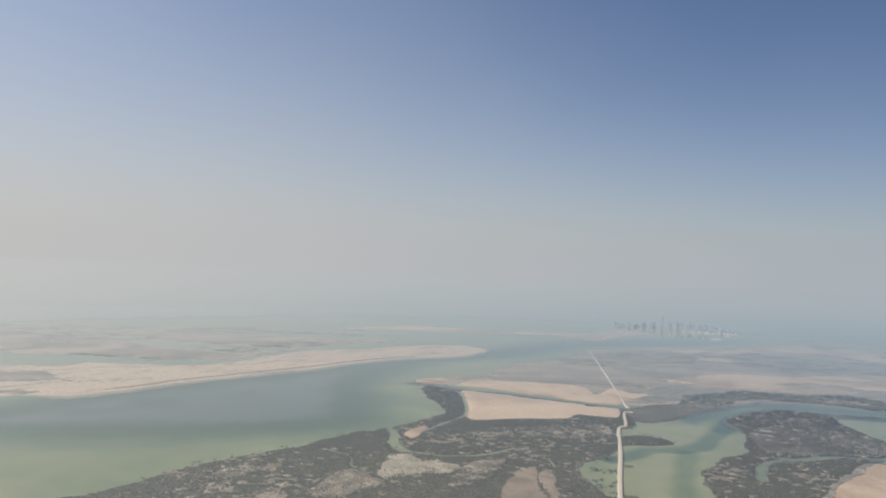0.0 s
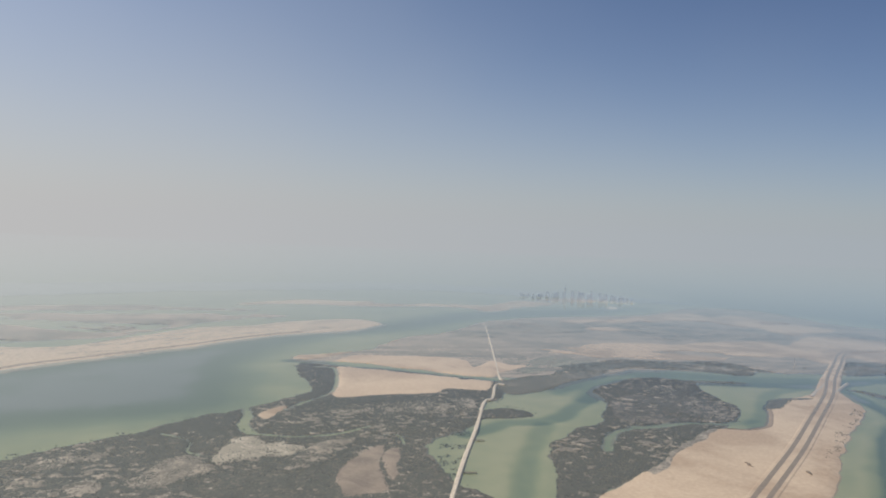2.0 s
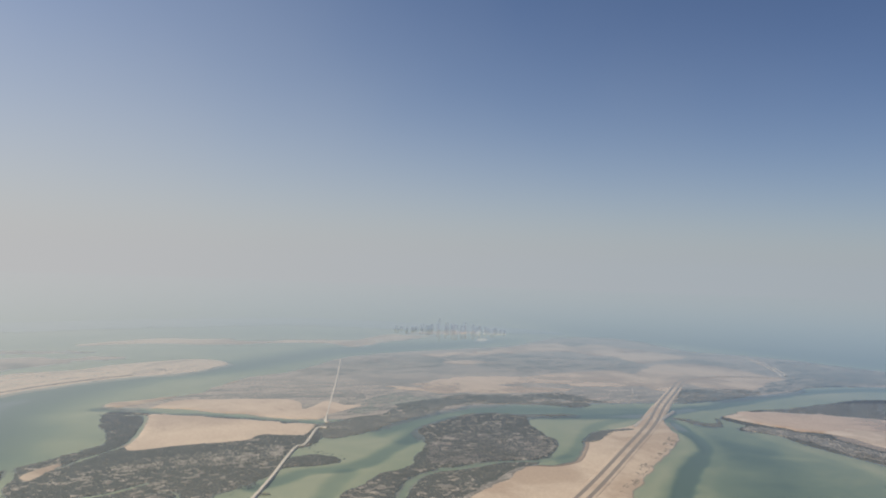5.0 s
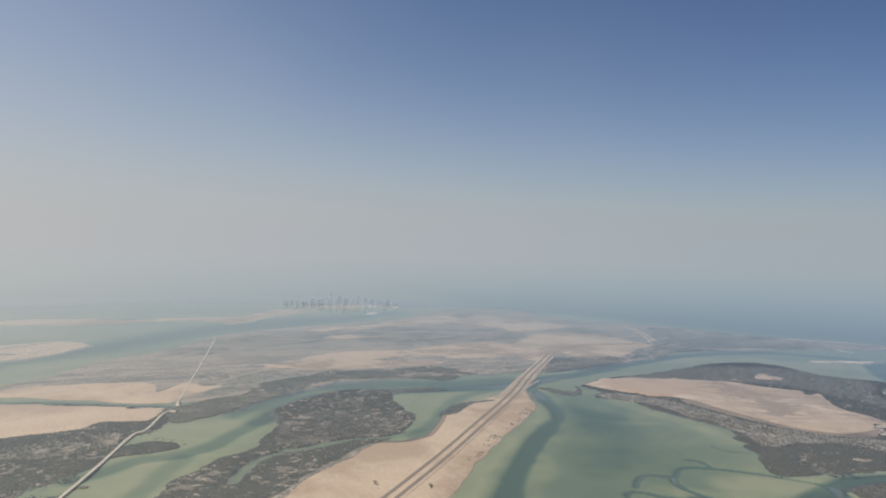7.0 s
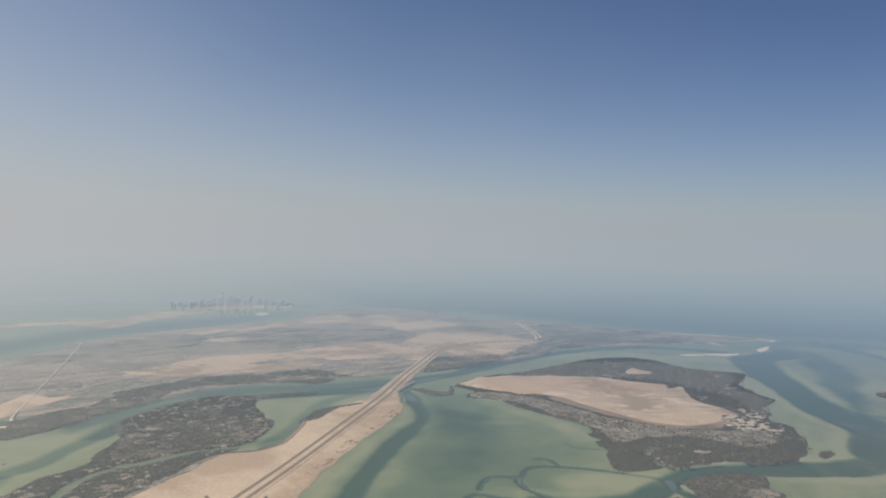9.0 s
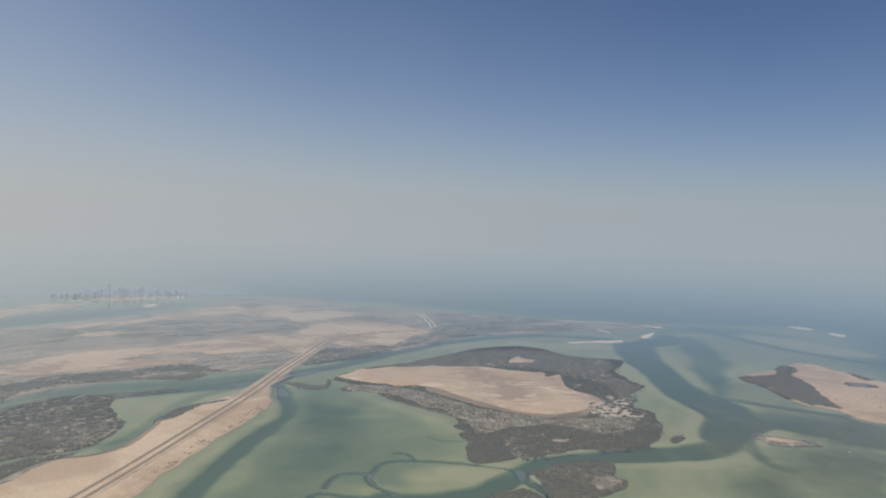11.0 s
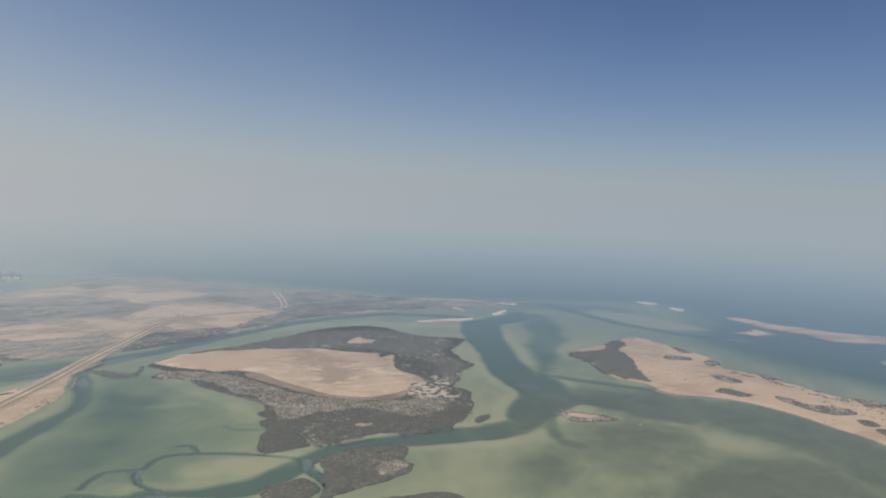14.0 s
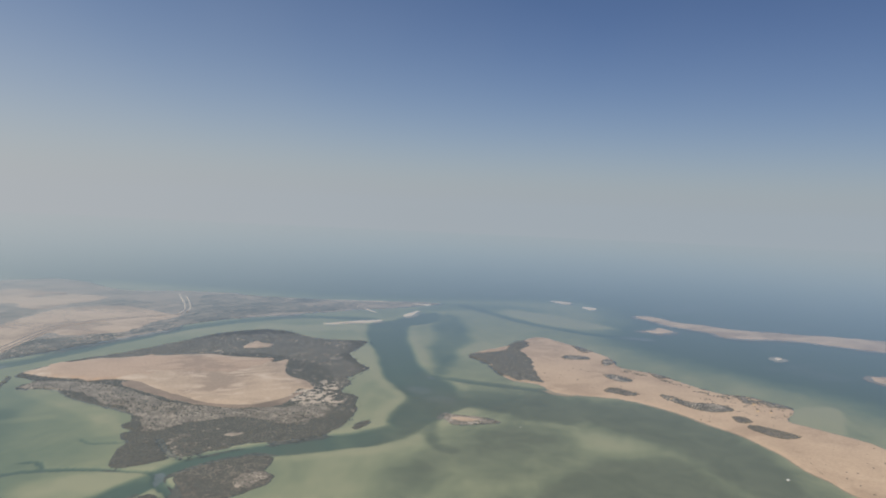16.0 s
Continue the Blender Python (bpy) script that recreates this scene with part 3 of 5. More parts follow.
CREEK_B = [(-479, 483), (-459, 476), (-447, 467), (-440, 449), (-428, 442)]
CREEK_C = [(-310, 519), (-294, 526), (-284, 522), (-278, 505)]
SHORE_LINE_A = [(-471, 800), (-476, 830), (-458, 848), (-442, 879), (-414, 935), (-382, 998), (-362, 1039),
    (-358, 1007), (-383, 956), (-407, 904), (-426, 850), (-449, 819)]
COAST_DARK = [(240, 1579), (278, 1617), (311, 1588), (271, 1536), (237, 1537)]
EAST_SCRUB = [(487, 1095), (541, 1127), (604, 1161), (700, 1181), (767, 1148), (656, 1105), (572, 1077), (499, 1039),
    (455, 1033)]
MARSH_GREY = [(-163, 901), (-133, 931), (-81, 918), (-67, 924), (-92, 886), (-123, 859), (-144, 833), (-170, 809),
    (-192, 800), (-181, 832)]
WOOD_PAN = [(-78, 682), (-71, 688), (-61, 685), (-58, 671), (-69, 665), (-77, 669)]
OVAL_ISLET = [(343, 509), (349, 529), (357, 545), (367, 555), (374, 548), (381, 539), (382, 525), (384, 512),
    (386, 501), (372, 500), (359, 500), (348, 501)]
SALT_STREAK = [(441, 533), (449, 535), (458, 530), (449, 526)]
LOWER_DEEP = [(581, 480), (543, 485), (514, 492), (472, 495), (425, 498), (395, 494), (363, 479), (341, 468),
    (325, 458), (304, 456), (286, 455), (261, 462), (244, 468), (242, 458), (267, 450), (296, 434), (315, 429),
    (335, 435), (359, 448), (375, 463), (395, 468), (412, 474), (440, 472), (476, 464), (519, 454), (553, 447)]
TAIL_A = [(260, 456), (241, 462), (222, 470), (211, 479), (202, 482), (194, 475), (195, 453), (197, 438)]
SPIT_DEEP = [(224, 817), (230, 787), (228, 728), (221, 691), (203, 656), (170, 602), (143, 550), (126, 511),
    (113, 476), (96, 422), (64, 426), (86, 478), (103, 514), (125, 558), (153, 612), (182, 657), (207, 692),
    (216, 734), (211, 774)]
MAIN_DEEP = [(900, 980), (970, 1019), (1020, 1020), (985, 955), (941, 928), (887, 914), (827, 826),
    (777, 729), (746, 657), (734, 616), (734, 578), (706, 527), (671, 493), (643, 478), (621, 482), (595, 484),
    (604, 509), (636, 537), (661, 562), (670, 607), (685, 661), (724, 737), (761, 831), (801, 911), (843, 966)]
BRANCH_DEEP = [(1029, 997), (1021, 934), (952, 823), (910, 767), (858, 724), (804, 672), (756, 627), (735, 618),
    (783, 681), (811, 725), (824, 760), (857, 790), (901, 844), (949, 925)]
SHORE_DEEP = [(720, 558), (754, 547), (808, 496), (865, 424), (888, 365), (876, 291), (833, 213), (804, 176),
    (766, 147), (736, 165), (759, 203), (774, 246), (790, 296), (785, 359), (759, 411), (717, 454), (706, 488),
    (696, 520)]
FLAT_DEEP = [(575, 289), (620, 308), (671, 320), (719, 317), (753, 301), (767, 275), (761, 228), (728, 190),
    (655, 203), (585, 244)]
FLAT_DEEP_B = [(529, 384), (557, 403), (585, 409), (595, 389), (569, 362), (539, 342), (513, 335), (507, 349)]
HOOK_DEEP = [(633, 483), (640, 474), (619, 448), (606, 421), (609, 400), (600, 396), (594, 414), (603, 439),
    (620, 466)]
PALE_STREAK = [(1190, 1005), (1222, 955), (1232, 866), (1245, 789), (1239, 749), (1186, 765), (1153, 820),
    (1142, 887), (1154, 951)]
PALE_SHELF = [(1018, 306), (1071, 299), (1084, 285), (1043, 261), (987, 241), (981, 269), (985, 286)]
PALE_PATCH = [(710, 364), (736, 367), (759, 338), (756, 315), (727, 318), (706, 333), (696, 348)]
EAST_GROVE_J = [(1023, 349), (1032, 336), (1033, 314), (1017, 325)]
EAST_GROVE_K = [(1017, 499), (1023, 490), (1016, 471), (1002, 474)]
EAST_LITTER = [(1004, 374), (1011, 342), (1013, 323), (1014, 304), (986, 296), (970, 313), (958, 333), (962, 363),
    (969, 389)]
HOOK_SPIT = [(888, 1177), (921, 1150), (919, 1105), (915, 1060), (895, 1057), (893, 1100), (885, 1132)]
SPIT_EDGE = [(7, 612), (-15, 598), (-35, 571), (-56, 537), (-74, 503), (-83, 476), (-73, 481), (-54, 521), (-36, 549),
    (-13, 579)]
SHORE_WET = [(21, 615), (46, 619), (65, 635), (78, 665), (89, 701), (88, 705), (74, 665), (63, 640), (45, 625),
    (21, 620)]
LAGOON_BRANCH = [(-181, 408), (-178, 454), (-173, 504), (-166, 540), (-163, 560), (-157, 590)]
CITY_ISLET = [(36, 1611), (58, 1642), (82, 1630), (71, 1598), (45, 1579)]
REVET_LEFT = [(163, 774), (186, 812), (216, 857)]
REVET_RIGHT = [(202, 803), (226, 838), (246, 866)]
SPIT_HEAD = [(282, 892), (246, 866), (228, 838), (222, 810), (225, 780)]
JOIN_DEEP = [(540, 452), (552, 485), (590, 488), (622, 512), (660, 545), (705, 540), (706, 505), (672, 490), (640, 476), (600, 460), (565, 446)]
ISLET_DEEP = [(700, 560), (735, 548), (770, 520), (800, 470), (800, 420), (770, 400), (740, 420), (722, 455), (705, 490), (690, 525)]
MOUTH_DEEP = [(976, 1024), (1058, 1037), (1124, 1006), (1174, 973), (1225, 924), (1266, 1002), (1191, 1069), (1108, 1105), (1035, 1075)]
COAST_SCRUB = [(689, 1393), (763, 1352), (828, 1287), (900, 1213), (917, 1143), (847, 1109), (775, 1108), (709, 1112), (645, 1111), (582, 1099), (565, 1142), (602, 1225), (637, 1325)]
WEST_SCRUB = [(-670, 981), (-663, 991), (-647, 987), (-655, 976)]
WEST_SCRUB_B = [(-527, 1066), (-519, 1077), (-501, 1073), (-510, 1061)]
DOME_DRIFT = [(331, 845), (357, 863), (405, 865), (474, 850), (536, 811), (574, 773), (521, 744), (480, 761), (443, 787), (409, 776), (367, 785), (337, 807)]
MARSH_FRINGE = [(-73, 896), (-34, 915), (15, 928), (60, 928), (105, 917), (141, 897), (117, 881), (73, 891), (23, 889), (-25, 881), (-69, 865)]
SHORE_THICK_A = [(-495, 474), (-485, 500), (-480, 515), (-462, 546), (-444, 553), (-429, 529), (-425, 507), (-423, 487), (-442, 484), (-462, 486), (-478, 488)]
SHORE_THICK_B = [(-418, 523), (-431, 557), (-411, 544), (-404, 563), (-402, 591), (-373, 621), (-322, 623), (-297, 614), (-288, 572), (-304, 552), (-332, 542), (-355, 522), (-378, 506), (-404, 511)]
SHORE_THICK_C = [(-512, 384), (-509, 403), (-477, 420), (-461, 386), (-454, 364), (-491, 355)]
SHORE_THICK_D = [(-456, 762), (-450, 786), (-426, 747), (-401, 715), (-384, 654), (-394, 630), (-417, 684)]
WOOD_THICK = [(-71, 786), (-39, 818), (31, 806), (38, 759), (50, 712), (45, 673), (35, 675), (30, 720), (8, 733), (-59, 733)]
SPIT_SIDE = [(81, 484), (107, 543), (136, 589), (172, 635), (199, 659), (176, 603), (126, 502), (90, 423), (54, 431)]
LAGOON_DARK = [(228, 717), (271, 706), (278, 650), (260, 585), (234, 549), (196, 502), (171, 447), (94, 480), (129, 541), (172, 619), (213, 674)]
CENTRAL_THICK = [(394, 914), (513, 948), (643, 943), (722, 877), (721, 812), (670, 762), (670, 699), (630, 626), (605, 631), (631, 715), (608, 790), (565, 837), (469, 860), (384, 866)]
MARSH_TOE = [(-205, 742), (-193, 762), (-159, 775), (-120, 809), (-69, 857), (-68, 837), (-122, 772), (-148, 730), (-171, 707), (-190, 698), (-200, 719)]
MARSH_DEEP = [(-182, 849), (-64, 876), (23, 883), (116, 875), (217, 885), (205, 844), (134, 837), (71, 841), (-8, 826), (-57, 819), (-100, 755), (-143, 715)]
FLAT_DEEP_C = [(632, 439), (700, 434), (743, 389), (716, 335), (638, 308), (586, 338), (586, 385)]


# ---- shaping ----
def smooth(points, steps=5, closed=True):
    """A soft curve through the points of an outline or line."""
    p = np.array(points, float)
    k = len(p)
    out = []
    for i in range(k if closed else k - 1):
        a, b, c, d = (p[(i + j) % k] if closed else p[min(max(i + j, 0), k - 1)] for j in (-1, 0, 1, 2))
        for s in np.arange(steps) / steps:
            out.append(0.5 * (2 * b + (c - a) * s + (2 * a - 5 * b + 4 * c - d) * s * s + (3 * b - a - 3 * c + d) * s ** 3))
    if not closed:
        out.append(p[-1])
    return np.array(out)


GRAIN = np.random.RandomState(5).rand(256, 256)


def value_noise(x, y):
    ix, iy = np.floor(x).astype(int), np.floor(y).astype(int)
    u, v = x - ix, y - iy
    u, v = u * u * (3 - 2 * u), v * v * (3 - 2 * v)
    g = lambda a, b: GRAIN[a & 255, b & 255]
    return (g(ix, iy) * (1 - u) + g(ix + 1, iy) * u) * (1 - v) + (g(ix, iy + 1) * (1 - u) + g(ix + 1, iy + 1) * u) * v


def fbm(x, y, size, octaves=4, seed=0):
    """Noise about 0, within -1 to 1, with its largest forms of the given size."""
    total, weight, amount = 0, 0, 1.0
    for k in range(octaves):
        total = total + amount * (value_noise(x / size * 2 ** k + 17.3 * seed + 31 * k, y / size * 2 ** k + 9.1 * seed) * 2 - 1)
        weight, amount = weight + amount, amount * 0.6
    return total / weight * 1.6


def to_line(x, y, line, closed):
    """Distance from points to a line, and for outlines whether they lie inside."""
    best, inside = np.full(x.shape, 1e18), np.zeros(x.shape, bool)
    for i in range(len(line) if closed else len(line) - 1):
        (ax, ay), (bx, by) = line[i], line[(i + 1) % len(line)]
        dx, dy = bx - ax, by - ay
        s = np.clip(((x - ax) * dx + (y - ay) * dy) / (dx * dx + dy * dy + 1e-9), 0, 1)
        best = np.minimum(best, (x - ax - s * dx) ** 2 + (y - ay - s * dy) ** 2)
        if closed and ay != by:
            inside ^= ((ay > y) != (by > y)) & (x < dx * (y - ay) / (by - ay) + ax)
    return np.sqrt(best), inside


def depth_in(x, y, outline):
    d, inside = to_line(x, y, outline, True)
    return np.where(inside, d, -d)


def step(a, b, v):
    s = np.clip((v - a) / (b - a), 0, 1)
    return s * s * (3 - 2 * s)


def sheet(name, x, y, z, keep, mat, parent=None):
    """A mesh over a grid of points; only the cells that keep marks."""
    rows, cols = z.shape
    index = np.arange(rows * cols).reshape(rows, cols)
    cell = keep[:-1, :-1] | keep[1:, :-1] | keep[:-1, 1:] | keep[1:, 1:]
    quads = np.stack([index[:-1, :-1][cell], index[:-1, 1:][cell], index[1:, 1:][cell], index[1:, :-1][cell]], 1)
    used, quads = np.unique(quads, return_inverse=True)
    return mesh_of(name, np.stack([x.ravel(), y.ravel(), z.ravel()], 1)[used], quads.reshape(-1, 4), mat, parent)


def mesh_of(name, verts, faces, mat, parent=None, flat=False):
    mesh = bpy.data.meshes.new(name)
    size = faces.shape[1]
    mesh.vertices.add(len(verts))
    mesh.vertices.foreach_set("co", np.asarray(verts, np.float32).ravel())
    mesh.loops.add(faces.size)
    mesh.loops.foreach_set("vertex_index", faces.astype(np.int32).ravel())
    mesh.polygons.add(len(faces))
    mesh.polygons.foreach_set("loop_start", np.arange(0, faces.size, size, dtype=np.int32))
    mesh.polygons.foreach_set("loop_total", np.full(len(faces), size, np.int32))
    mesh.polygons.foreach_set("use_smooth", np.full(len(faces), not flat))
    mesh.update(calc_edges=True)
    mesh.materials.append(mat)
    ob = new(name, mesh)
    ob.parent = parent
    return ob


def stand(x, y, seed):
    """Where mangroves stand close (high) and where clearings lie between them (low)."""
    return 0.40 * fbm(x, y, 80, 4, seed) + 0.72 * fbm(0.75 * x + 0.25 * y, y - 0.25 * x, 4.2, 3, seed + 5)


class Land:
    """A raised piece of ground inside an outline: its shore wanders, its top rolls a little."""

    def __init__(self, outline, top, ramp, wander, size, base=0.0, roll=0.15, seed=0, cuts=(), sharp=5, streak=0.0, within=None, clear=None, grow=None):
        self.grow = (2.5 if base == 0 and wander > 2 else 0) if grow is None else grow
        self.line, self.top, self.ramp, self.wander, self.size = smooth(outline, sharp), top, ramp, wander, size
        self.streak, self.within, self.clear = streak, within, clear
        self.base, self.roll, self.seed, self.cuts = base, roll, seed, [(smooth(c, 5, False), w) for c, w in cuts]

    def inner(self, x, y):
        d = depth_in(x, y, self.line) + self.grow + self.wander * fbm(x, y, self.size, 5, self.seed)
        if self.within:
            d = np.minimum(d, self.within.inner(x, y) - 1.5)
        if self.streak:
            d = np.minimum(d, self.streak * (fbm(x * 0.3, y, self.size, 5, self.seed + 11) + 0.45))
        if self.clear:
            d = np.minimum(d, 7 * (self.clear[1] - stand(x, y, self.clear[0])))
        for line, width in self.cuts:
            d = np.minimum(d, to_line(x, y, line, False)[0] - width * (1 + 0.4 * fbm(x, y, 30, 3, self.seed + 3)))
        return d

    def height(self, x, y, d=None):
        d = self.inner(x, y) if d is None else d
        up = self.base + self.top * step(-0.3 * self.ramp, self.ramp, d) - self.top * step(-0.3, 1, 0) + self.roll * fbm(x, y, 35, 3, self.seed + 7) * np.clip(d / self.ramp, 0, 1)
        return np.where(d > 0, up, self.base + np.maximum(0.4 * d, -1.2))

    def build(self, name, cell, mat, parent=None):
        lo, hi = self.line.min(0) - 14, self.line.max(0) + 14
        x, y = np.meshgrid(np.arange(lo[0], hi[0], cell), np.arange(lo[1], hi[1], cell))
        d = self.inner(x, y)
        return sheet(name, x, y, self.height(x, y, d), d > -6 if self.base == 0 else d > -4, mat, parent)


def empty(name, x, y, z=0.0):
    ob = new(name)
    ob.location = (x, y, z)
    return ob


def thing(ob, label, category, group="", kind=""):
    return tagged(ob, label, category, group, kind)


def ribbon(name, line, width, thick, height, mat, shift=0.0, slope=0.0, parent=None):
    """A flat-topped strip along a line, with side slopes down to the ground."""
    line = smooth(line, 8, False)
    way = np.gradient(line, axis=0)
    way /= np.linalg.norm(way, axis=1)[:, None]
    side = np.stack([way[:, 1], -way[:, 0]], 1)
    mid = line + side * shift
    profile = [(-width / 2 - slope, -thick), (-width / 2, 0), (width / 2, 0), (width / 2 + slope, -thick)]
    lift = np.array([height(x, y) if callable(height) else height for x, y in mid])
    verts = np.concatenate([np.column_stack([mid + side * off, lift + dz]) for off, dz in profile])
    n = len(mid)
    i = np.arange(n - 1)
    faces = np.concatenate([np.stack([k * n + i, k * n + i + 1, (k + 1) * n + i + 1, (k + 1) * n + i], 1) for k in range(3)])
    return mesh_of(name, verts, faces, mat, parent, flat=True)


def clumps(name, land, outline, count, size, mat, gaps=0.0, seed=1, edge=-2.0, lumps=32, tall=0.42, avoid=(), reach=2.0, lift=0.0):
    """Low bushes by the thousand: domes of leaves with uneven outlines, thinned out in patches."""
    rng = np.random.RandomState(seed)
    line = smooth(outline)
    lo, hi = line.min(0) - reach, line.max(0) + reach
    pts = np.empty((0, 2))
    while len(pts) < count:
        p = lo + rng.rand(count * 3, 2) * (hi - lo)
        ok = depth_in(p[:, 0], p[:, 1], line) > -reach
        p = p[ok]
        for other in avoid:
            p = p[depth_in(p[:, 0], p[:, 1], smooth(other)) < 1 - 7 * rng.rand(len(p)) ** 2]
        ok = (land.inner(p[:, 0], p[:, 1]) > edge) & ((stand(p[:, 0], p[:, 1], seed) if lumps == 32 else fbm(p[:, 0], p[:, 1], lumps, 4, seed)) > gaps + 0.10 * rng.randn(len(p)))
        pts = np.concatenate([pts, p[ok]])
        if not ok.any():
            break
    pts = pts[:count]
    k = len(pts)
    z = np.maximum(land.height(pts[:, 0], pts[:, 1]), -0.1) + lift
    turn = np.arange(6) / 6 * 2 * math.pi
    unit = np.concatenate([np.column_stack([np.cos(turn), np.sin(turn), 0 * turn - 0.2]), [[0.15, 0.1, 1.0]]])
    r = size * (0.55 + 0.9 * rng.rand(k) ** 1.6)
    spin = rng.rand(k) * 6.28
    jitter = 1 + 0.3 * rng.randn(k, 7, 1)
    v = unit[None] * np.concatenate([jitter, jitter, 0.7 + 0.6 * rng.rand(k, 7, 1)], 2)
    vx = v[:, :, 0] * np.cos(spin)[:, None] - v[:, :, 1] * np.sin(spin)[:, None]
    vy = v[:, :, 0] * np.sin(spin)[:, None] + v[:, :, 1] * np.cos(spin)[:, None]
    verts = np.stack([pts[:, :1] + vx * r[:, None], pts[:, 1:] + vy * r[:, None], z[:, None] + v[:, :, 2] * r[:, None] * tall], 2).reshape(-1, 3)
    i = np.arange(6)
    tris = np.stack([i, (i + 1) % 6, i * 0 + 6], 1)
    faces = (tris[None] + 7 * np.arange(k)[:, None, None]).reshape(-1, 3)
    return mesh_of(name, verts, faces, mat, flat=False)


def box(bm, x, y, z, w, d, h, bevel=0.0):
    made = bmesh.ops.create_cube(bm, size=1.0, matrix=Matrix.Translation((x, y, z + h / 2)) @ Matrix.Diagonal((w, d, h, 1)))
    if bevel:
        bmesh.ops.bevel(bm, geom=list({e for v in made["verts"] for e in v.link_edges}), offset=bevel, segments=1, affect="EDGES")


def part(name, bm, mat, parent=None, label=""):
    mesh = bpy.data.meshes.new(name)
    bm.to_mesh(mesh)
    bm.free()
    mesh.materials.append(mat)
    ob = new(name, mesh)
    ob.parent = parent
    return tagged(ob, label)


# ---- sea and seabed ----
# line, half width, drop and softness of the banks
CHANNELS = [(TAIL_A, 2.3, 1.1, 0.6), (TAIL_B, 3.4, 1.1, 0.6), (MEANDER, 2.4, 1.25, 0.5), (MEANDER_B, 2.2, 1.1, 0.5), (MEANDER_C, 1.8, 0.95, 0.5),
    (MEANDER_D, 1.4, 0.6, 0.8), (MEANDER_E, 4.4, 1.15, 0.5), (OVAL_CUT, 2.2, 0.9, 0.6), (EAST_BRANCH, 7, 0.85, 0.8), (FAR_CHANNEL, 13, 0.8, 1),
    (POOL, 14, 0.3, 1), (NORTH_CHANNEL, 14, 1.2, 0.7), (LAGOON_DEEP, 62, 0.36, 1), (BEND_POOL, 19, 0.5, 1), (LAGOON_CHANNEL, 10, 0.75, 0.8), (LAGOON_CHANNEL[6:], 15, 0.6, 0.8),
    (LAGOON_BRANCH, 9, 0.5, 1), (CREEK, 9, 0.55, 0.8), (CREEK_CUT, 5, 0.3, 0.7), (CANAL, 8, 1.3, 0.5), (SPIT_HEAD, 8, 0.7, 0.7)]
# pale banks, with a drop below nought
BANKS = [(PALE_SPOT, 7, -0.22, 1), (PALE_NE, 22, -0.45, 1), (PALE_WEST, 13, -0.3, 1), (PALE_LOOP, 15, -0.4, 1), (PALE_LOOP_B, 9, -0.25, 1)]
# deeps and shelves inside outlines: drop, and reach of the banks on either side of the outline
DEEPS = [(MAIN_DEEP, 1.30, 6), (LOWER_DEEP, 1.15, 3.5), (SPIT_DEEP, 1.2, 5), (BRANCH_DEEP, 0.95, 13), (SHORE_DEEP, 0.58, 34), (FLAT_DEEP, 0.55, 40),
         (FLAT_DEEP_B, 0.48, 40), (SPIT_SIDE, 0.38, 9), (LAGOON_DARK, 0.36, 30), (MARSH_DEEP, 0.8, 11), (FLAT_DEEP_C, 0.32, 30), (HOOK_DEEP, 0.7, 7), (JOIN_DEEP, 1.1, 6), (MOUTH_DEEP, 0.7, 25), (ISLET_DEEP, 0.9, 18), (PALE_STREAK, -0.95, 22), (PALE_SHELF, -1.25, 7), (PALE_PATCH, -0.25, 24)]
# shoals and hollows: place, reach and rise
SHOALS = [(235, 650, 80, 130, -0.34), (318, 665, 42, 75, 0.20), (520, 380, 140, 80, 0.04), (690, 690, 60, 150, 0.16), (900, 720, 70, 140, 0.16),
          (-160, 560, 60, 140, 0.22), (300, 470, 90, 70, 0.12), (750, 220, 160, 70, 0.18), (120, 760, 120, 40, 0.10)]


def bed_level(x, y):
    z = -0.45 + 0.16 * fbm(x, y, 260, 4, 2) + 0.09 * fbm(x * 0.6 + y * 0.5, y * 1.3, 110, 3, 9) + 0.06 * fbm(x, y, 60, 4, 4)
    z -= 1.5 * step(-60, 140, depth_in(x, y, smooth(OPEN_SEA)))
    z -= 1.85 * step(-45, 95, depth_in(x, y, smooth(WEST_SOUND)))
    for cx, cy, rx, ry, rise in SHOALS:
        z += rise * np.exp(-((x - cx) / rx) ** 2 - ((y - cy) / ry) ** 2)
    rough = 0.6 * fbm(x, y, 50, 4, 6) + 0.4 * fbm(x * 0.5 + y * 0.8, y * 0.5 - x * 0.8, 16, 3, 12)
    for line, width, drop, soft in CHANNELS + BANKS:
        d = to_line(x, y, smooth(line, 5, False), False)[0] + width * 0.35 * rough
        z -= drop * (1 - step(width * (1 - 0.55 * soft), width * (1 + 0.5 * soft), d))
    cut = 0 * z
    for outline, drop, bank in DEEPS:
        within = step(-bank, bank, depth_in(x, y, smooth(outline)) + min(9, bank * 0.6) * rough)
        if drop > 0:
            cut = np.maximum(cut, drop * within)
            if drop > 1:   # a pale bank heaped up beside the deep channels
                z += 0.20 * np.exp(-((depth_in(x, y, smooth(outline)) + bank + 5 + 5 * rough) / 7) ** 2)
        else:
            z -= drop * within
    z -= cut
    return np.clip(z, -2.35, -0.12)


def spread(stops):
    out = [np.arange(a, b, s) for a, b, s in stops]
    return np.concatenate(out)


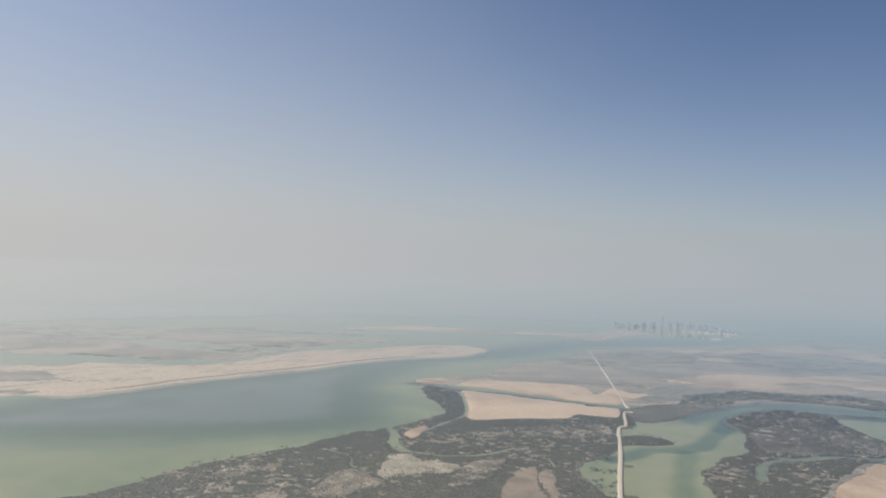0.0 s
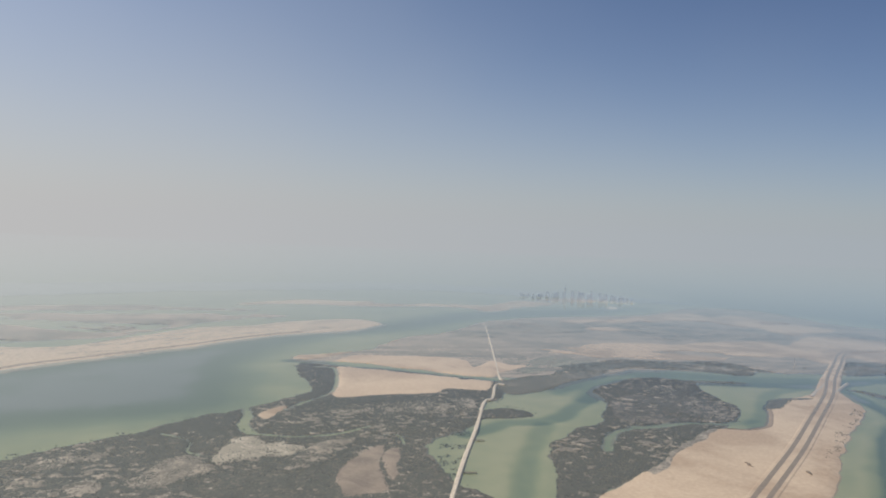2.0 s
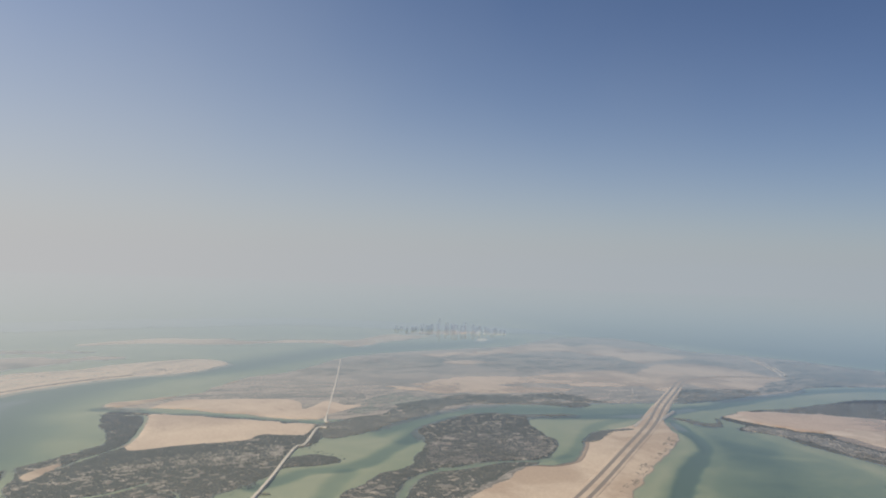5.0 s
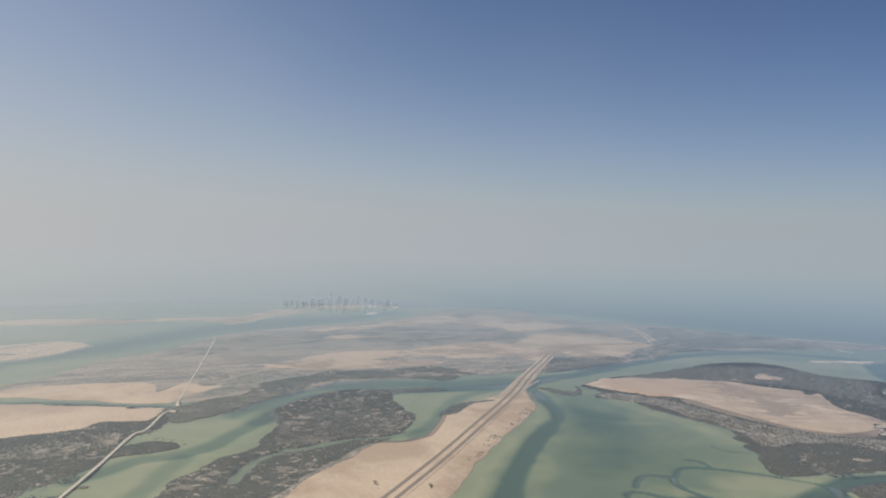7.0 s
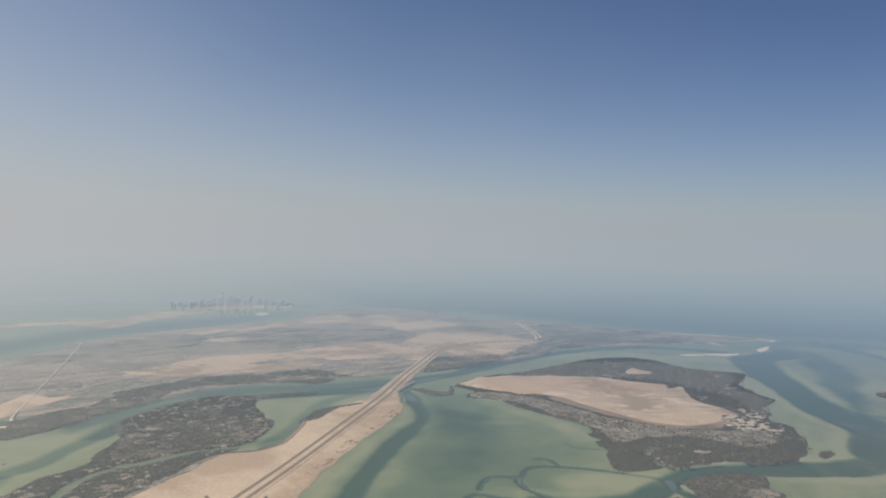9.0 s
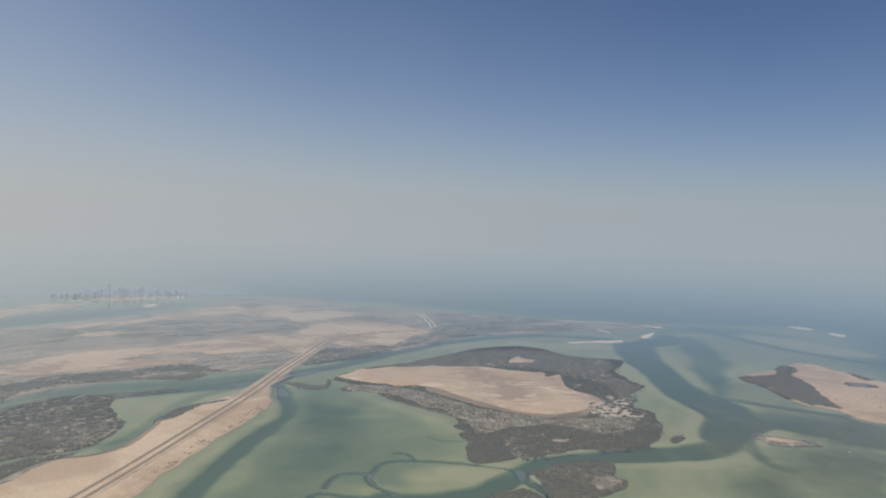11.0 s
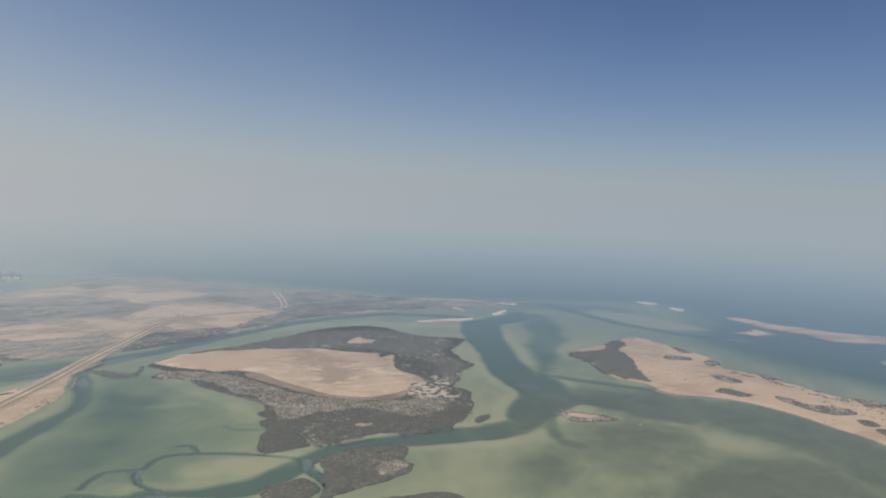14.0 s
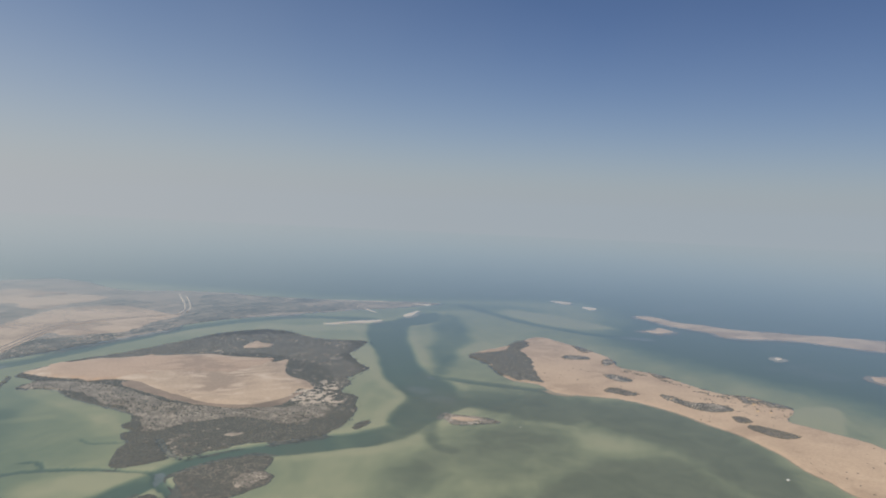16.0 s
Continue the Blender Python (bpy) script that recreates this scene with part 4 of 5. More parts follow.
gx = spread([(-7000, -1400, 400), (-1400, -700, 14), (-700, 100, 4.5), (100, 480, 2.6), (480, 1150, 4.0), (1150, 1900, 12), (1900, 7001, 300)])
gy = spread([(-6000, 100, 300), (100, 380, 5), (380, 600, 2.6), (600, 720, 3.5), (720, 1150, 5), (1150, 2000, 12), (2000, 7401, 450)])
GX, GY = np.meshgrid(gx, gy)
seabed = sheet("ground", GX, GY, bed_level(GX, GY), np.ones(GX.shape, bool), SEABED)
thing(seabed, "sandy seabed under clear water, channels coloured dark for depth", "seabed", kind="structure")
wx, wy = np.meshgrid(np.linspace(-7000, 7000, 29), np.linspace(-6000, 7400, 29))
water = sheet("water", wx, wy, wx * 0, np.ones(wx.shape, bool), WATER)
water.visible_shadow = False
thing(water, "calm clear turquoise lagoon water over pale sand", "water", kind="structure")

# ---- islands ----
shore = Land(MANGROVE_SHORE, 0.5, 7, 7, 22, cuts=[(WEST_CREEK, 3.2), (WEST_CREEK[:4], 5.5), (CANAL, 5), (SIDE_CREEK, 3.4), (CREEK_B, 2.4), (CREEK_C, 2.0)], seed=1)
shore_ob = thing(shore.build("mangrove_shore", 2.0, MUD), "dark tidal mud shore covered in grey-green mangroves", "shore")
north = Land(NORTH_LAND, 0.6, 14, 6, 45, cuts=[(CANAL, 5)], seed=2)
north_ob = thing(north.build("marsh_land", 5, MARSH), "low salt marsh streaked with sand and dark scrub", "land")
wood = Land(MANGROVE_ISLAND, 0.5, 7, 4, 18, cuts=[(CREEK_CUT, 5.2), (CREEK_CUT[:5], 6.5)], seed=3)
wood_ob = thing(wood.build("mangrove_island", 2.0, MUD), "low muddy island densely grown with dark mangroves", "island")
spit = Land(ROAD_SPIT, 0.9, 7, 2.6, 20, seed=5)
spit_ob = thing(spit.build("sand_spit", 2.0, ORANGE_SAND), "bare orange-beige sand spit carrying the road", "spit")
centre = Land(CENTRAL_MANGROVE, 0.5, 7, 4.5, 20, cuts=[(OVAL_CUT, 4)], seed=6)
middle = centre.build("central_island", 2.2, MUD)
thing(middle, "large lagoon island with sand core and mangrove rim", "island")
east = Land(EAST_ISLAND, 0.9, 8, 2.4, 26, seed=8, grow=0.6)
east_ob = thing(east.build("sand_island", 2.4, PALE_SAND), "long bare sand island with small dark groves", "island")
ISLETS = {}
for name, outline, wander, label in (("delta", DELTA_MANGROVE, 2.4, "small mangrove islet beside the tidal channel"),
                                     ("tiny", SMALL_ISLET, 0.8, "tiny dark mangrove islet on the flats"),
                                     ("fork", CHANNEL_ISLET, 1.6, "rounded mangrove islet between two creeks"),
                                     ("oval", OVAL_ISLET, 1.8, "oval mangrove islet cut off by a narrow creek"),
                                     ("foot", FOOT_MANGROVE, 2.4, "narrow mangrove islet with pale sand patch"),
                                     ("bridge", BRIDGE_FLAT, 3, "low mangrove flat beside the road crossing"),
                                     ("strip", MARSH_STRIP_A, 2, "thin muddy marsh strip in shallow water"),
                                     ("fringe", MARSH_FRINGE, 4, "ragged mangrove strip fringing the salt marsh"),
                                     ("toe", MARSH_TOE, 3, "low grey marsh strip at the causeway end"),
                                     ("bar", BAR_ISLET, 1, "scrubby islet with a pale sand core")):
    ISLETS[name] = Land(outline, 0.5, 4, wander, 12, seed=9 + len(ISLETS), grow=-1.0 if name in ("bridge", "strip") else None)
    ob = thing(ISLETS[name].build("mangrove_islet", 1.5, SCRUB if name == "bar" else MUD), label, "islet", "mangrove islets")
    if name == "bar":
        bar_ob = ob
    if name == "delta":
        delta_ob = ob

# outline, cell, shore ramp, wander, streak of gaps, growth, sand, label
for k, (outline, cell, ramp, wander, streak, grow, mat, label) in enumerate((
        (OUTER_BAR, 4.5, 12, 9, 0, 0, SAND, "long thin sandbar facing the open sea"),
        (INNER_BAR, 4, 6, 4, 0, -3, SAND, "short pale sandbar in dark water"),
        (FAR_BAR, 4, 5, 4, 0, -6, BEACH, "distant thin sandbar at the sea edge"),
        (FAR_BAR_B, 4, 5, 4, 0, -6, BEACH, "distant white sandbar near the inlet"),
        (SPECK_BAR, 3, 5, 2, 0, -5, BEACH, "tiny pale sandbar alone in dark water"),
        (EDGE_BAR, 4, 6, 3, 0, 0, SAND, "pale sandbar off the sand island"),
        (MOUTH_SPIT, 3.5, 4, 2.5, 0, -4, BEACH, "bright sand tongue at the inlet mouth"),
        (MOUTH_STRIP, 3.5, 6, 4, 0, -6, BEACH, "narrow pale sand strip along the flats"),
        (COAST_BEACH, 4, 8, 4, 0, -8, BEACH, "bright barrier beach along the open sea"),
        (HOOK_SPIT, 4, 6, 4, 0, -7, BEACH, "hooked pale sand spit behind the beach"),
        (FAR_WEST, 6, 12, 12, 24, 2, FAR_SAND, "faint far sand flats in the haze"),
        (CITY_LAND, 6, 12, 10, 22, -2, SAND, "hazy far sand shore below the city"),
        (CITY_ISLET, 5, 8, 4, 0, -6, BEACH, "small pale sandbank off the city shore"))):
    land = Land(outline, 0.6, ramp, wander, 18 if wander < 8 else 40, seed=20 + k, streak=streak, grow=grow)
    thing(land.build("sandbar", cell, mat), label, "sandbar", "sandbars")
west = Land(WEST_ISLAND, 0.7, 12, 5, 40, seed=33)
west_ob = thing(west.build("west_island", 4, BAR_SAND), "long low sand island across the wide sound", "island")
back = Land(WEST_BACK, 0.6, 12, 10, 50, seed=34, streak=34)
back_ob = thing(back.build("west_flat", 5, FAR_SAND), "low sand and marsh flats behind the sand island", "land")
tagged(ribbon("wrack_line", WRACK_LINE, 4.5, 0.5, 0.95, DAMP, slope=2.5, parent=west_ob), "dark line of wrack and wet sand")
# dark strip added to imitate the haze edge below the horizon
haze_edge = Land(HAZE_EDGE, 0.8, 20, 12, 90, seed=35)
thing(haze_edge.build("haze_edge", 12, HAZE_STRIP), "faint blue-grey strip standing in for the haze edge", "coast", kind="structure")


LAND_OF = {wood_ob.name: wood, shore_ob.name: shore, north_ob.name: north, middle.name: centre, bar_ob.name: ISLETS["bar"], spit_ob.name: spit,
           delta_ob.name: ISLETS["delta"], east_ob.name: east, west_ob.name: west, back_ob.name: back}


def cover(ground, outline, name, cell, mat, label, top=0.4, ramp=5, wander=4, size=30, seed=40, base=0.62, streak=0.0, clear=None):
    """A cover of sand, salt or growth on a piece of land: a part of it."""
    piece = Land(outline, top, ramp, wander, size, base=base, roll=0.12, seed=seed, streak=streak, within=LAND_OF[ground.name], clear=clear)
    tagged(piece.build(name, cell, mat, ground), label)
    return piece


# ground, outline, name, cell, sand, wander, size, streak, label
for k, (ground, outline, name, cell, mat, wander, size, streak, label) in enumerate((
        (north_ob, NORTH_PAN, "salt_pan", 3, PAN_SAND, 3.5, 25, 0, "bare sandy pan"),
        (north_ob, NORTH_BAND, "sand_flat", 3.5, SAND, 10, 50, 30, "long bare sand flat"),
        (north_ob, JUNCTION_SAND, "sand_flat", 3.5, SAND, 5, 30, 0, "pale sand at the road bend"),
        (north_ob, COAST_SAND, "sand_flat", 5, SAND, 12, 50, 34, "pale coastal sand"),
        (north_ob, MAST_SAND, "sand_flat", 3.5, MARSH, 8, 26, 18, "streaked sandy patch below the mast"),
        (north_ob, THIN_SAND, "sand_flat", 4.5, SAND, 9, 40, 26, "thin sandy strip"),
        (north_ob, THIN_SAND_B, "sand_flat", 4.5, SAND, 9, 40, 26, "thin sandy strip"),
        (north_ob, SHORE_LINE_A, "sand_flat", 3.5, SAND, 4, 20, 14, "pale beach along the sound"))):
    cover(ground, outline, name, cell, mat, label, wander=wander, size=size, seed=41 + k, base=0.70, streak=streak)
for k, (ground, outline, mat, wander, hole) in enumerate((
        (north_ob, MARSH_GROVE, SHORE_MARSH, 10, 0.42), (north_ob, MARSH_GROVE_B, DARK_MARSH, 14, 0.30), (north_ob, MARSH_GROVE_C, SHORE_MARSH, 8, 0.35),
        (north_ob, DARK_MARSH_A, DARK_MARSH, 12, 0.40), (north_ob, DARK_MARSH_B, DARK_MARSH, 12, 0.42), (north_ob, DARK_MARSH_C, DARK_MARSH, 4, 0.5),
        (north_ob, DARK_MARSH_D, DARK_MARSH, 12, 0.3), (north_ob, EAST_SCRUB, SHORE_MARSH, 10, 0.25), (north_ob, COAST_DARK, DARK_MARSH, 6, 0.5),
        (north_ob, MARSH_GREY, MARSH_GREEN, 9, 0.35), (back_ob, WEST_DARK, DARK_MARSH, 7, 0.45), (west_ob, WEST_DARK_B, DARK_MARSH, 4, 0.5),
        (west_ob, WEST_DARK_C, DARK_MARSH, 3, 0.5), (west_ob, WEST_DARK_D, DARK_MARSH, 4, 0.4), (back_ob, WEST_DARK_E, DARK_MARSH, 6, 0.4),
        (back_ob, WEST_DARK_F, DARK_MARSH, 6, 0.4), (north_ob, COAST_SCRUB, SHORE_MARSH, 16, 0.12), (west_ob, WEST_SCRUB, SHORE_MARSH, 5, 0.1),
        (west_ob, WEST_SCRUB_B, SHORE_MARSH, 5, 0.1))):
    cover(ground, outline, "dark_marsh", 4, mat, "dark scrubby marsh", top=0.15, wander=wander, size=26, seed=58 + k, base=0.64, clear=(58 + k, hole))
cover(shore_ob, SALT_PAN, "salt_pan", 2.6, PAN_SAND, "smooth pinkish-beige dry salt pan", wander=1.5, seed=41)
for k, (outline, label, mat) in enumerate(((SHORE_FLAT, "pale bare mud flat", SALT_MUD), (SHORE_PAN, "pinkish bare mud pan", MUD_PAN),
                                           (SHORE_PAN_B, "pale bare mud pan", MUD_PAN), (SHORE_PAN_C, "pale bare mud pan", CLEARING),
                                           (SHORE_BEACH, "small pale beach", SAND), (SHORE_SPECK, "pale mud dotted with bushes", SCRUB),
                                           (SHORE_SPECK_B, "pale mud dotted with bushes", SCRUB), (SHORE_SPECK_C, "grey salt flat dotted with bushes", CLEARING),
                                           (SHORE_SPECK_D, "pale mud dotted with bushes", SCRUB))):
    cover(shore_ob, outline, "mud_flat", 1.6, mat, label, top=0.2, wander=7 if k == 0 else 3, size=14, seed=53 + k, base=0.56)
cover(shore_ob, MANGROVE_SHORE, "salt_clearing", 1.5, SCRUB, "pale salty specks between bushes", top=0.1, ramp=1.5, wander=2, size=12, seed=66, base=0.60, clear=(61, -0.37))
cover(wood_ob, WOOD_FLAT, "mud_flat", 1.7, BROWN_FLAT, "brown mud flat dotted with bushes", top=0.1, ramp=2, wander=7, size=20, seed=67, base=0.57)
cover(wood_ob, MANGROVE_ISLAND, "salt_clearing", 1.5, SCRUB, "pale salty specks between bushes", top=0.1, ramp=1.5, wander=2, size=12, seed=64, base=0.60, clear=(62, -0.45))
cover(wood_ob, WOOD_PAN, "mud_flat", 1.7, MUD_PAN, "small bare pinkish mud pan", top=0.15, ramp=2, wander=1.5, size=10, seed=63, base=0.62)
cover(middle, CENTRAL_MANGROVE, "salt_clearing", 1.7, CLEARING, "pale salty clearings between bushes", top=0.1, ramp=2, wander=2, size=12, seed=68, base=0.57, clear=(64, -0.50))
cover(middle, DAMP_RIM, "damp_rim", 2.2, DAMP, "dark damp sand below the dome", top=0.25, wander=3, size=20, seed=47, base=0.66)
cover(middle, CENTRAL_SAND, "sand_core", 2.2, DOME_SAND, "smooth bare beige sand dome", top=1.1, ramp=14, wander=3, size=22, seed=48, base=0.85)
cover(middle, DOME_DRIFT, "sand_drift", 2.4, DRIFT_SAND, "brownish wind-blown sand", top=0.10, ramp=10, wander=12, size=34, seed=46, base=1.93)
cover(middle, CENTRAL_PATCH, "sand_patch", 2, SAND, "small bare sand patch", wander=3, size=10, seed=49)
cover(middle, CENTRAL_SCRUB, "salt_scrub", 2.2, SCRUB, "pale salty ground dotted with bushes", top=0.12, wander=6, size=22, seed=50, base=0.55)
cover(middle, SALT_FLAT, "salt_crust", 1.6, SALT, "white streaked salt crust", top=0.2, wander=7, size=14, seed=51, base=0.66, clear=(64, -0.06))
cover(middle, SALT_STREAK, "salt_crust", 1.4, SALT, "thin white salt streak", top=0.2, ramp=1.5, wander=1, size=8, seed=52, base=0.7)
cover(delta_ob, DELTA_SALT, "salt_crust", 1.5, SCRUB, "pale salty patch", top=0.15, ramp=3, wander=4, size=10, seed=65, base=0.56)
cover(spit_ob, NOTCH_GROVE, "grove_floor", 1.5, GROVE, "dark mud under mangroves", top=0.1, ramp=2, wander=2, size=12, seed=69, base=0.95)
cover(spit_ob, SPIT_EDGE, "damp_rim", 1.7, SCRUB, "pale grey damp sand beside the mangroves", top=0.1, ramp=3, wander=3, size=12, seed=71, base=0.93)
cover(spit_ob, SHORE_WET, "damp_rim", 1.4, DAMP, "dark wet sand along the waterline", top=0.08, ramp=2, wander=1, size=10, seed=72, base=0.90)
EAST_GROVES = (EAST_GROVE_A, EAST_GROVE_B, EAST_GROVE_C, EAST_GROVE_D, EAST_GROVE_E, EAST_GROVE_F, EAST_GROVE_G, EAST_GROVE_H, EAST_GROVE_I, EAST_GROVE_J,
               EAST_GROVE_K)
for k, outline in enumerate(EAST_GROVES):
    cover(east_ob, outline, "grove_floor", 1.4, BROWN_FLAT if k in (1, 2, 7) else CLEARING, "dark ground under bushes", top=0.15, ramp=2, wander=1.2, size=10, seed=70 + k, base=0.95)
cover(bar_ob, BAR_CORE, "sand_core", 1.5, SAND, "pale sand core", top=0.3, ramp=3, wander=1.6, size=8, seed=52, base=0.55)
grove_land = Land(EAST_MANGROVE, 0.2, 5, 4, 16, base=0.8, seed=53, grow=3)
thing(grove_land.build("mangrove_grove", 2.2, MUD), "dark mangrove grove at the sand island tip", "grove")

# ---- mangroves ----
def bushes(label, *rest, **named):
    return thing(clumps("mangroves", *rest, **named), label, "mangroves", kind="stuff")


SHORE_BARE = (SALT_PAN, SHORE_PAN, SHORE_PAN_B, SHORE_PAN_C, SHORE_FLAT, SHORE_BEACH, SHORE_SPECK, SHORE_SPECK_B, SHORE_SPECK_C, SHORE_SPECK_D)
bushes("dense dark grey-green mangroves on the mud shore", shore, MANGROVE_SHORE, 66000, 0.90, LEAF, gaps=-0.36, seed=61, edge=-0.6, avoid=SHORE_BARE)
for k, (outline, count) in enumerate(((SHORE_FLAT, 760), (SHORE_SPECK, 2900), (SHORE_SPECK_B, 3000), (SHORE_SPECK_C, 5200), (SHORE_SPECK_D, 1300), (SHORE_PAN_C, 160))):
    bushes("scattered dark bushes on pale mud", shore, outline, count, 0.75, LEAF, gaps=(0.2, -0.2, -0.12, -0.12, -0.2, 0.1)[k], seed=83 + k, lumps=6, lift=0.22)
for k, (outline, count) in enumerate(((SHORE_THICK_A, 5200), (SHORE_THICK_B, 9000), (SHORE_THICK_C, 2600), (SHORE_THICK_D, 1900))):
    bushes("close-grown dark mangroves along the mud shore", shore, outline, count, 0.95, LEAF, gaps=-1, seed=121 + k, edge=-0.4, reach=4, avoid=(SHORE_BEACH,))
bushes("close-grown dark mangroves on the low island", wood, WOOD_THICK, 6000, 0.9, LEAF, gaps=-1, seed=126, edge=-0.4, reach=3)
bushes("dense dark mangroves covering the low island", wood, MANGROVE_ISLAND, 33500, 0.85, LEAF, gaps=-0.43, seed=62, edge=-0.8, avoid=(WOOD_FLAT,))
bushes("dark bushes dotting the brown mud flat", wood, WOOD_FLAT, 5200, 0.85, LEAF, gaps=-0.3, seed=62, avoid=(WOOD_PAN,), lift=0.15)
bushes("close-grown dark mangroves on the central island rim", centre, CENTRAL_THICK, 9000, 0.95, RIM_LEAF, gaps=-1, seed=127, edge=-0.4, reach=3, avoid=(CENTRAL_PATCH, CENTRAL_SAND, SALT_FLAT))
bushes("dark mangroves round the central island rim", centre, CENTRAL_MANGROVE, 36000, 0.94, LEAF, gaps=-0.44, seed=64, edge=-0.8,
       avoid=(CENTRAL_SAND, CENTRAL_PATCH, CENTRAL_SCRUB, DAMP_RIM, CENTRAL_THICK))
bushes("scattered dark bushes on pale salty ground", centre, CENTRAL_SCRUB, 3300, 0.82, LEAF, gaps=-0.5, seed=80, avoid=(CENTRAL_SAND, DAMP_RIM), lumps=20, lift=0.25)
bushes("dark mangroves on the channel islet", ISLETS["delta"], DELTA_MANGROVE, 3600, 0.79, LEAF, gaps=-0.3, seed=65, avoid=(DELTA_SALT,))
bushes("dark bushes on the pale salty patch", ISLETS["delta"], DELTA_SALT, 90, 0.8, LEAF, gaps=-0.2, seed=98, lumps=8, lift=0.2)
bushes("dark mangroves on the tiny islet", ISLETS["tiny"], SMALL_ISLET, 192, 0.79, LEAF, gaps=-1, seed=66)
bushes("dark mangroves on the forked creek islet", ISLETS["fork"], CHANNEL_ISLET, 1680, 0.79, LEAF, gaps=-0.6, seed=67)
bushes("dense dark mangroves on the oval islet", ISLETS["oval"], OVAL_ISLET, 2200, 0.85, LEAF, gaps=-0.7, seed=99, edge=-0.5, reach=0.5)
bushes("dark mangroves on the narrow islet", ISLETS["foot"], FOOT_MANGROVE, 1920, 0.79, LEAF, gaps=-0.2, seed=68)
bushes("low dark mangroves beside the road crossing", ISLETS["bridge"], BRIDGE_FLAT, 400, 0.79, MARSH_LEAF, gaps=-0.1, seed=70)
bushes("low dark growth on the thin marsh strip", ISLETS["strip"], MARSH_STRIP_A, 900, 0.7, MARSH_LEAF, gaps=-0.3, seed=95)
bushes("dark mangroves on the marsh fringe", ISLETS["fringe"], MARSH_FRINGE, 4000, 0.9, MARSH_LEAF, gaps=-0.3, seed=94)
bushes("grey marsh growth at the causeway end", ISLETS["toe"], MARSH_TOE, 1800, 0.8, MARSH_LEAF, gaps=-0.15, seed=128)
bushes("low scrub ringing the sandy islet", ISLETS["bar"], BAR_ISLET, 200, 0.65, LEAF, gaps=0.05, seed=84, avoid=(BAR_CORE,))
bushes("dark mangroves at the sand island tip", grove_land, EAST_MANGROVE, 8200, 0.86, RIM_LEAF, gaps=-0.5, seed=69, reach=7)
bushes("dark mangroves in the notch of the spit", spit, NOTCH_GROVE, 560, 0.79, RIM_LEAF, gaps=-0.3, seed=85)
bushes("dark wrack and low scrub along the spit shore", spit, WRACK, 700, 0.40, LEAF, gaps=0.1, seed=86, edge=0.5, lumps=14)
bushes("scattered mangrove bushes standing off the shore", shore, MANGROVE_SHORE, 1500, 0.9, LEAF, gaps=0.3, seed=87, edge=-9, reach=9, lumps=18, avoid=SHORE_BARE)
bushes("scattered mangrove bushes off the central island", centre, CENTRAL_MANGROVE, 1500, 0.9, LEAF, gaps=0.3, seed=88, edge=-8, reach=8, lumps=18,
       avoid=(CENTRAL_SAND, CENTRAL_PATCH, CENTRAL_SCRUB, SALT_FLAT, DAMP_RIM))
bushes("young mangroves in shallow water beside the causeway", shore, LAGOON_SCRUB, 420, 0.7, LEAF, gaps=0.2, seed=89, edge=-90, lumps=12)
bushes("low dark scrub along the sand island shore", east, EAST_FRINGE, 1500, 0.8, DRY_LEAF, gaps=0.15, seed=90, lumps=14)
bushes("low bushes and litter round the beach huts", east, EAST_LITTER, 260, 0.8, DRY_LEAF, gaps=0.2, seed=97, lumps=10)
bushes("lone dark bushes scattered on bare sand", east, EAST_ISLAND, 150, 0.85, LEAF, gaps=-0.2, seed=91, edge=4, lumps=60)
bushes("dark mangroves lining the salt marsh shore", north, MARSH_GROVE, 12000, 0.95, MARSH_LEAF, gaps=-0.1, seed=92, edge=0.5)
bushes("dark mangroves on the marsh beside the road", north, MARSH_GROVE_C, 2600, 0.95, MARSH_LEAF, gaps=-0.1, seed=93, edge=0.5)
for k, outline in enumerate(EAST_GROVES):
    bushes("dark planted grove on bare sand", east, outline, 1500 if k in (0, 1) else 600 if k in (2, 7) else 260, 0.8, DRY_LEAF, gaps=-0.6, seed=71 + k, lift=0.2)

# ---- roads ----
bank = ribbon("embankment", ROAD_AXIS, 17, 1.6, 1.25, ORANGE_SAND, slope=3)
thing(bank, "raised pale sand road embankment", "embankment", kind="structure")
for shift in (-4.4, 4.4):
    thing(ribbon("road", ROAD_AXIS, 3.7, 0.2, 1.33, ASPHALT, shift), "dusty brown asphalt carriageway on sand embankment", "road", "carriageways", "structure")
for line, width in ((CAUSEWAY_SOUTH, 2.5), (CAUSEWAY_NORTH, 1.5)):
    thing(ribbon("causeway", line, width, 1.4, 1.2, GRAVEL, slope=1.1), "narrow straight pale gravel causeway", "causeway", kind="structure")
for line in (COAST_ROAD, COAST_ROAD_B):
    thing(ribbon("coast_road", line, 1.8, 1.0, 1.3, GRAVEL, slope=0.8), "pale gravel road bending to the coast", "road", "coast roads", "structure")

tagged(ribbon("abutment", [(150, 722), (176, 770), (215, 848), (240, 895)], 20, 1.7, 1.15, ORANGE_SAND, slope=3, parent=bank), "broad sand fill beside the crossing")
for line in (REVET_LEFT, REVET_RIGHT):
    tagged(ribbon("revetment", line, 1.8, 1.6, 1.30, ROCK, slope=2.0, parent=bank), "pale rock revetment")

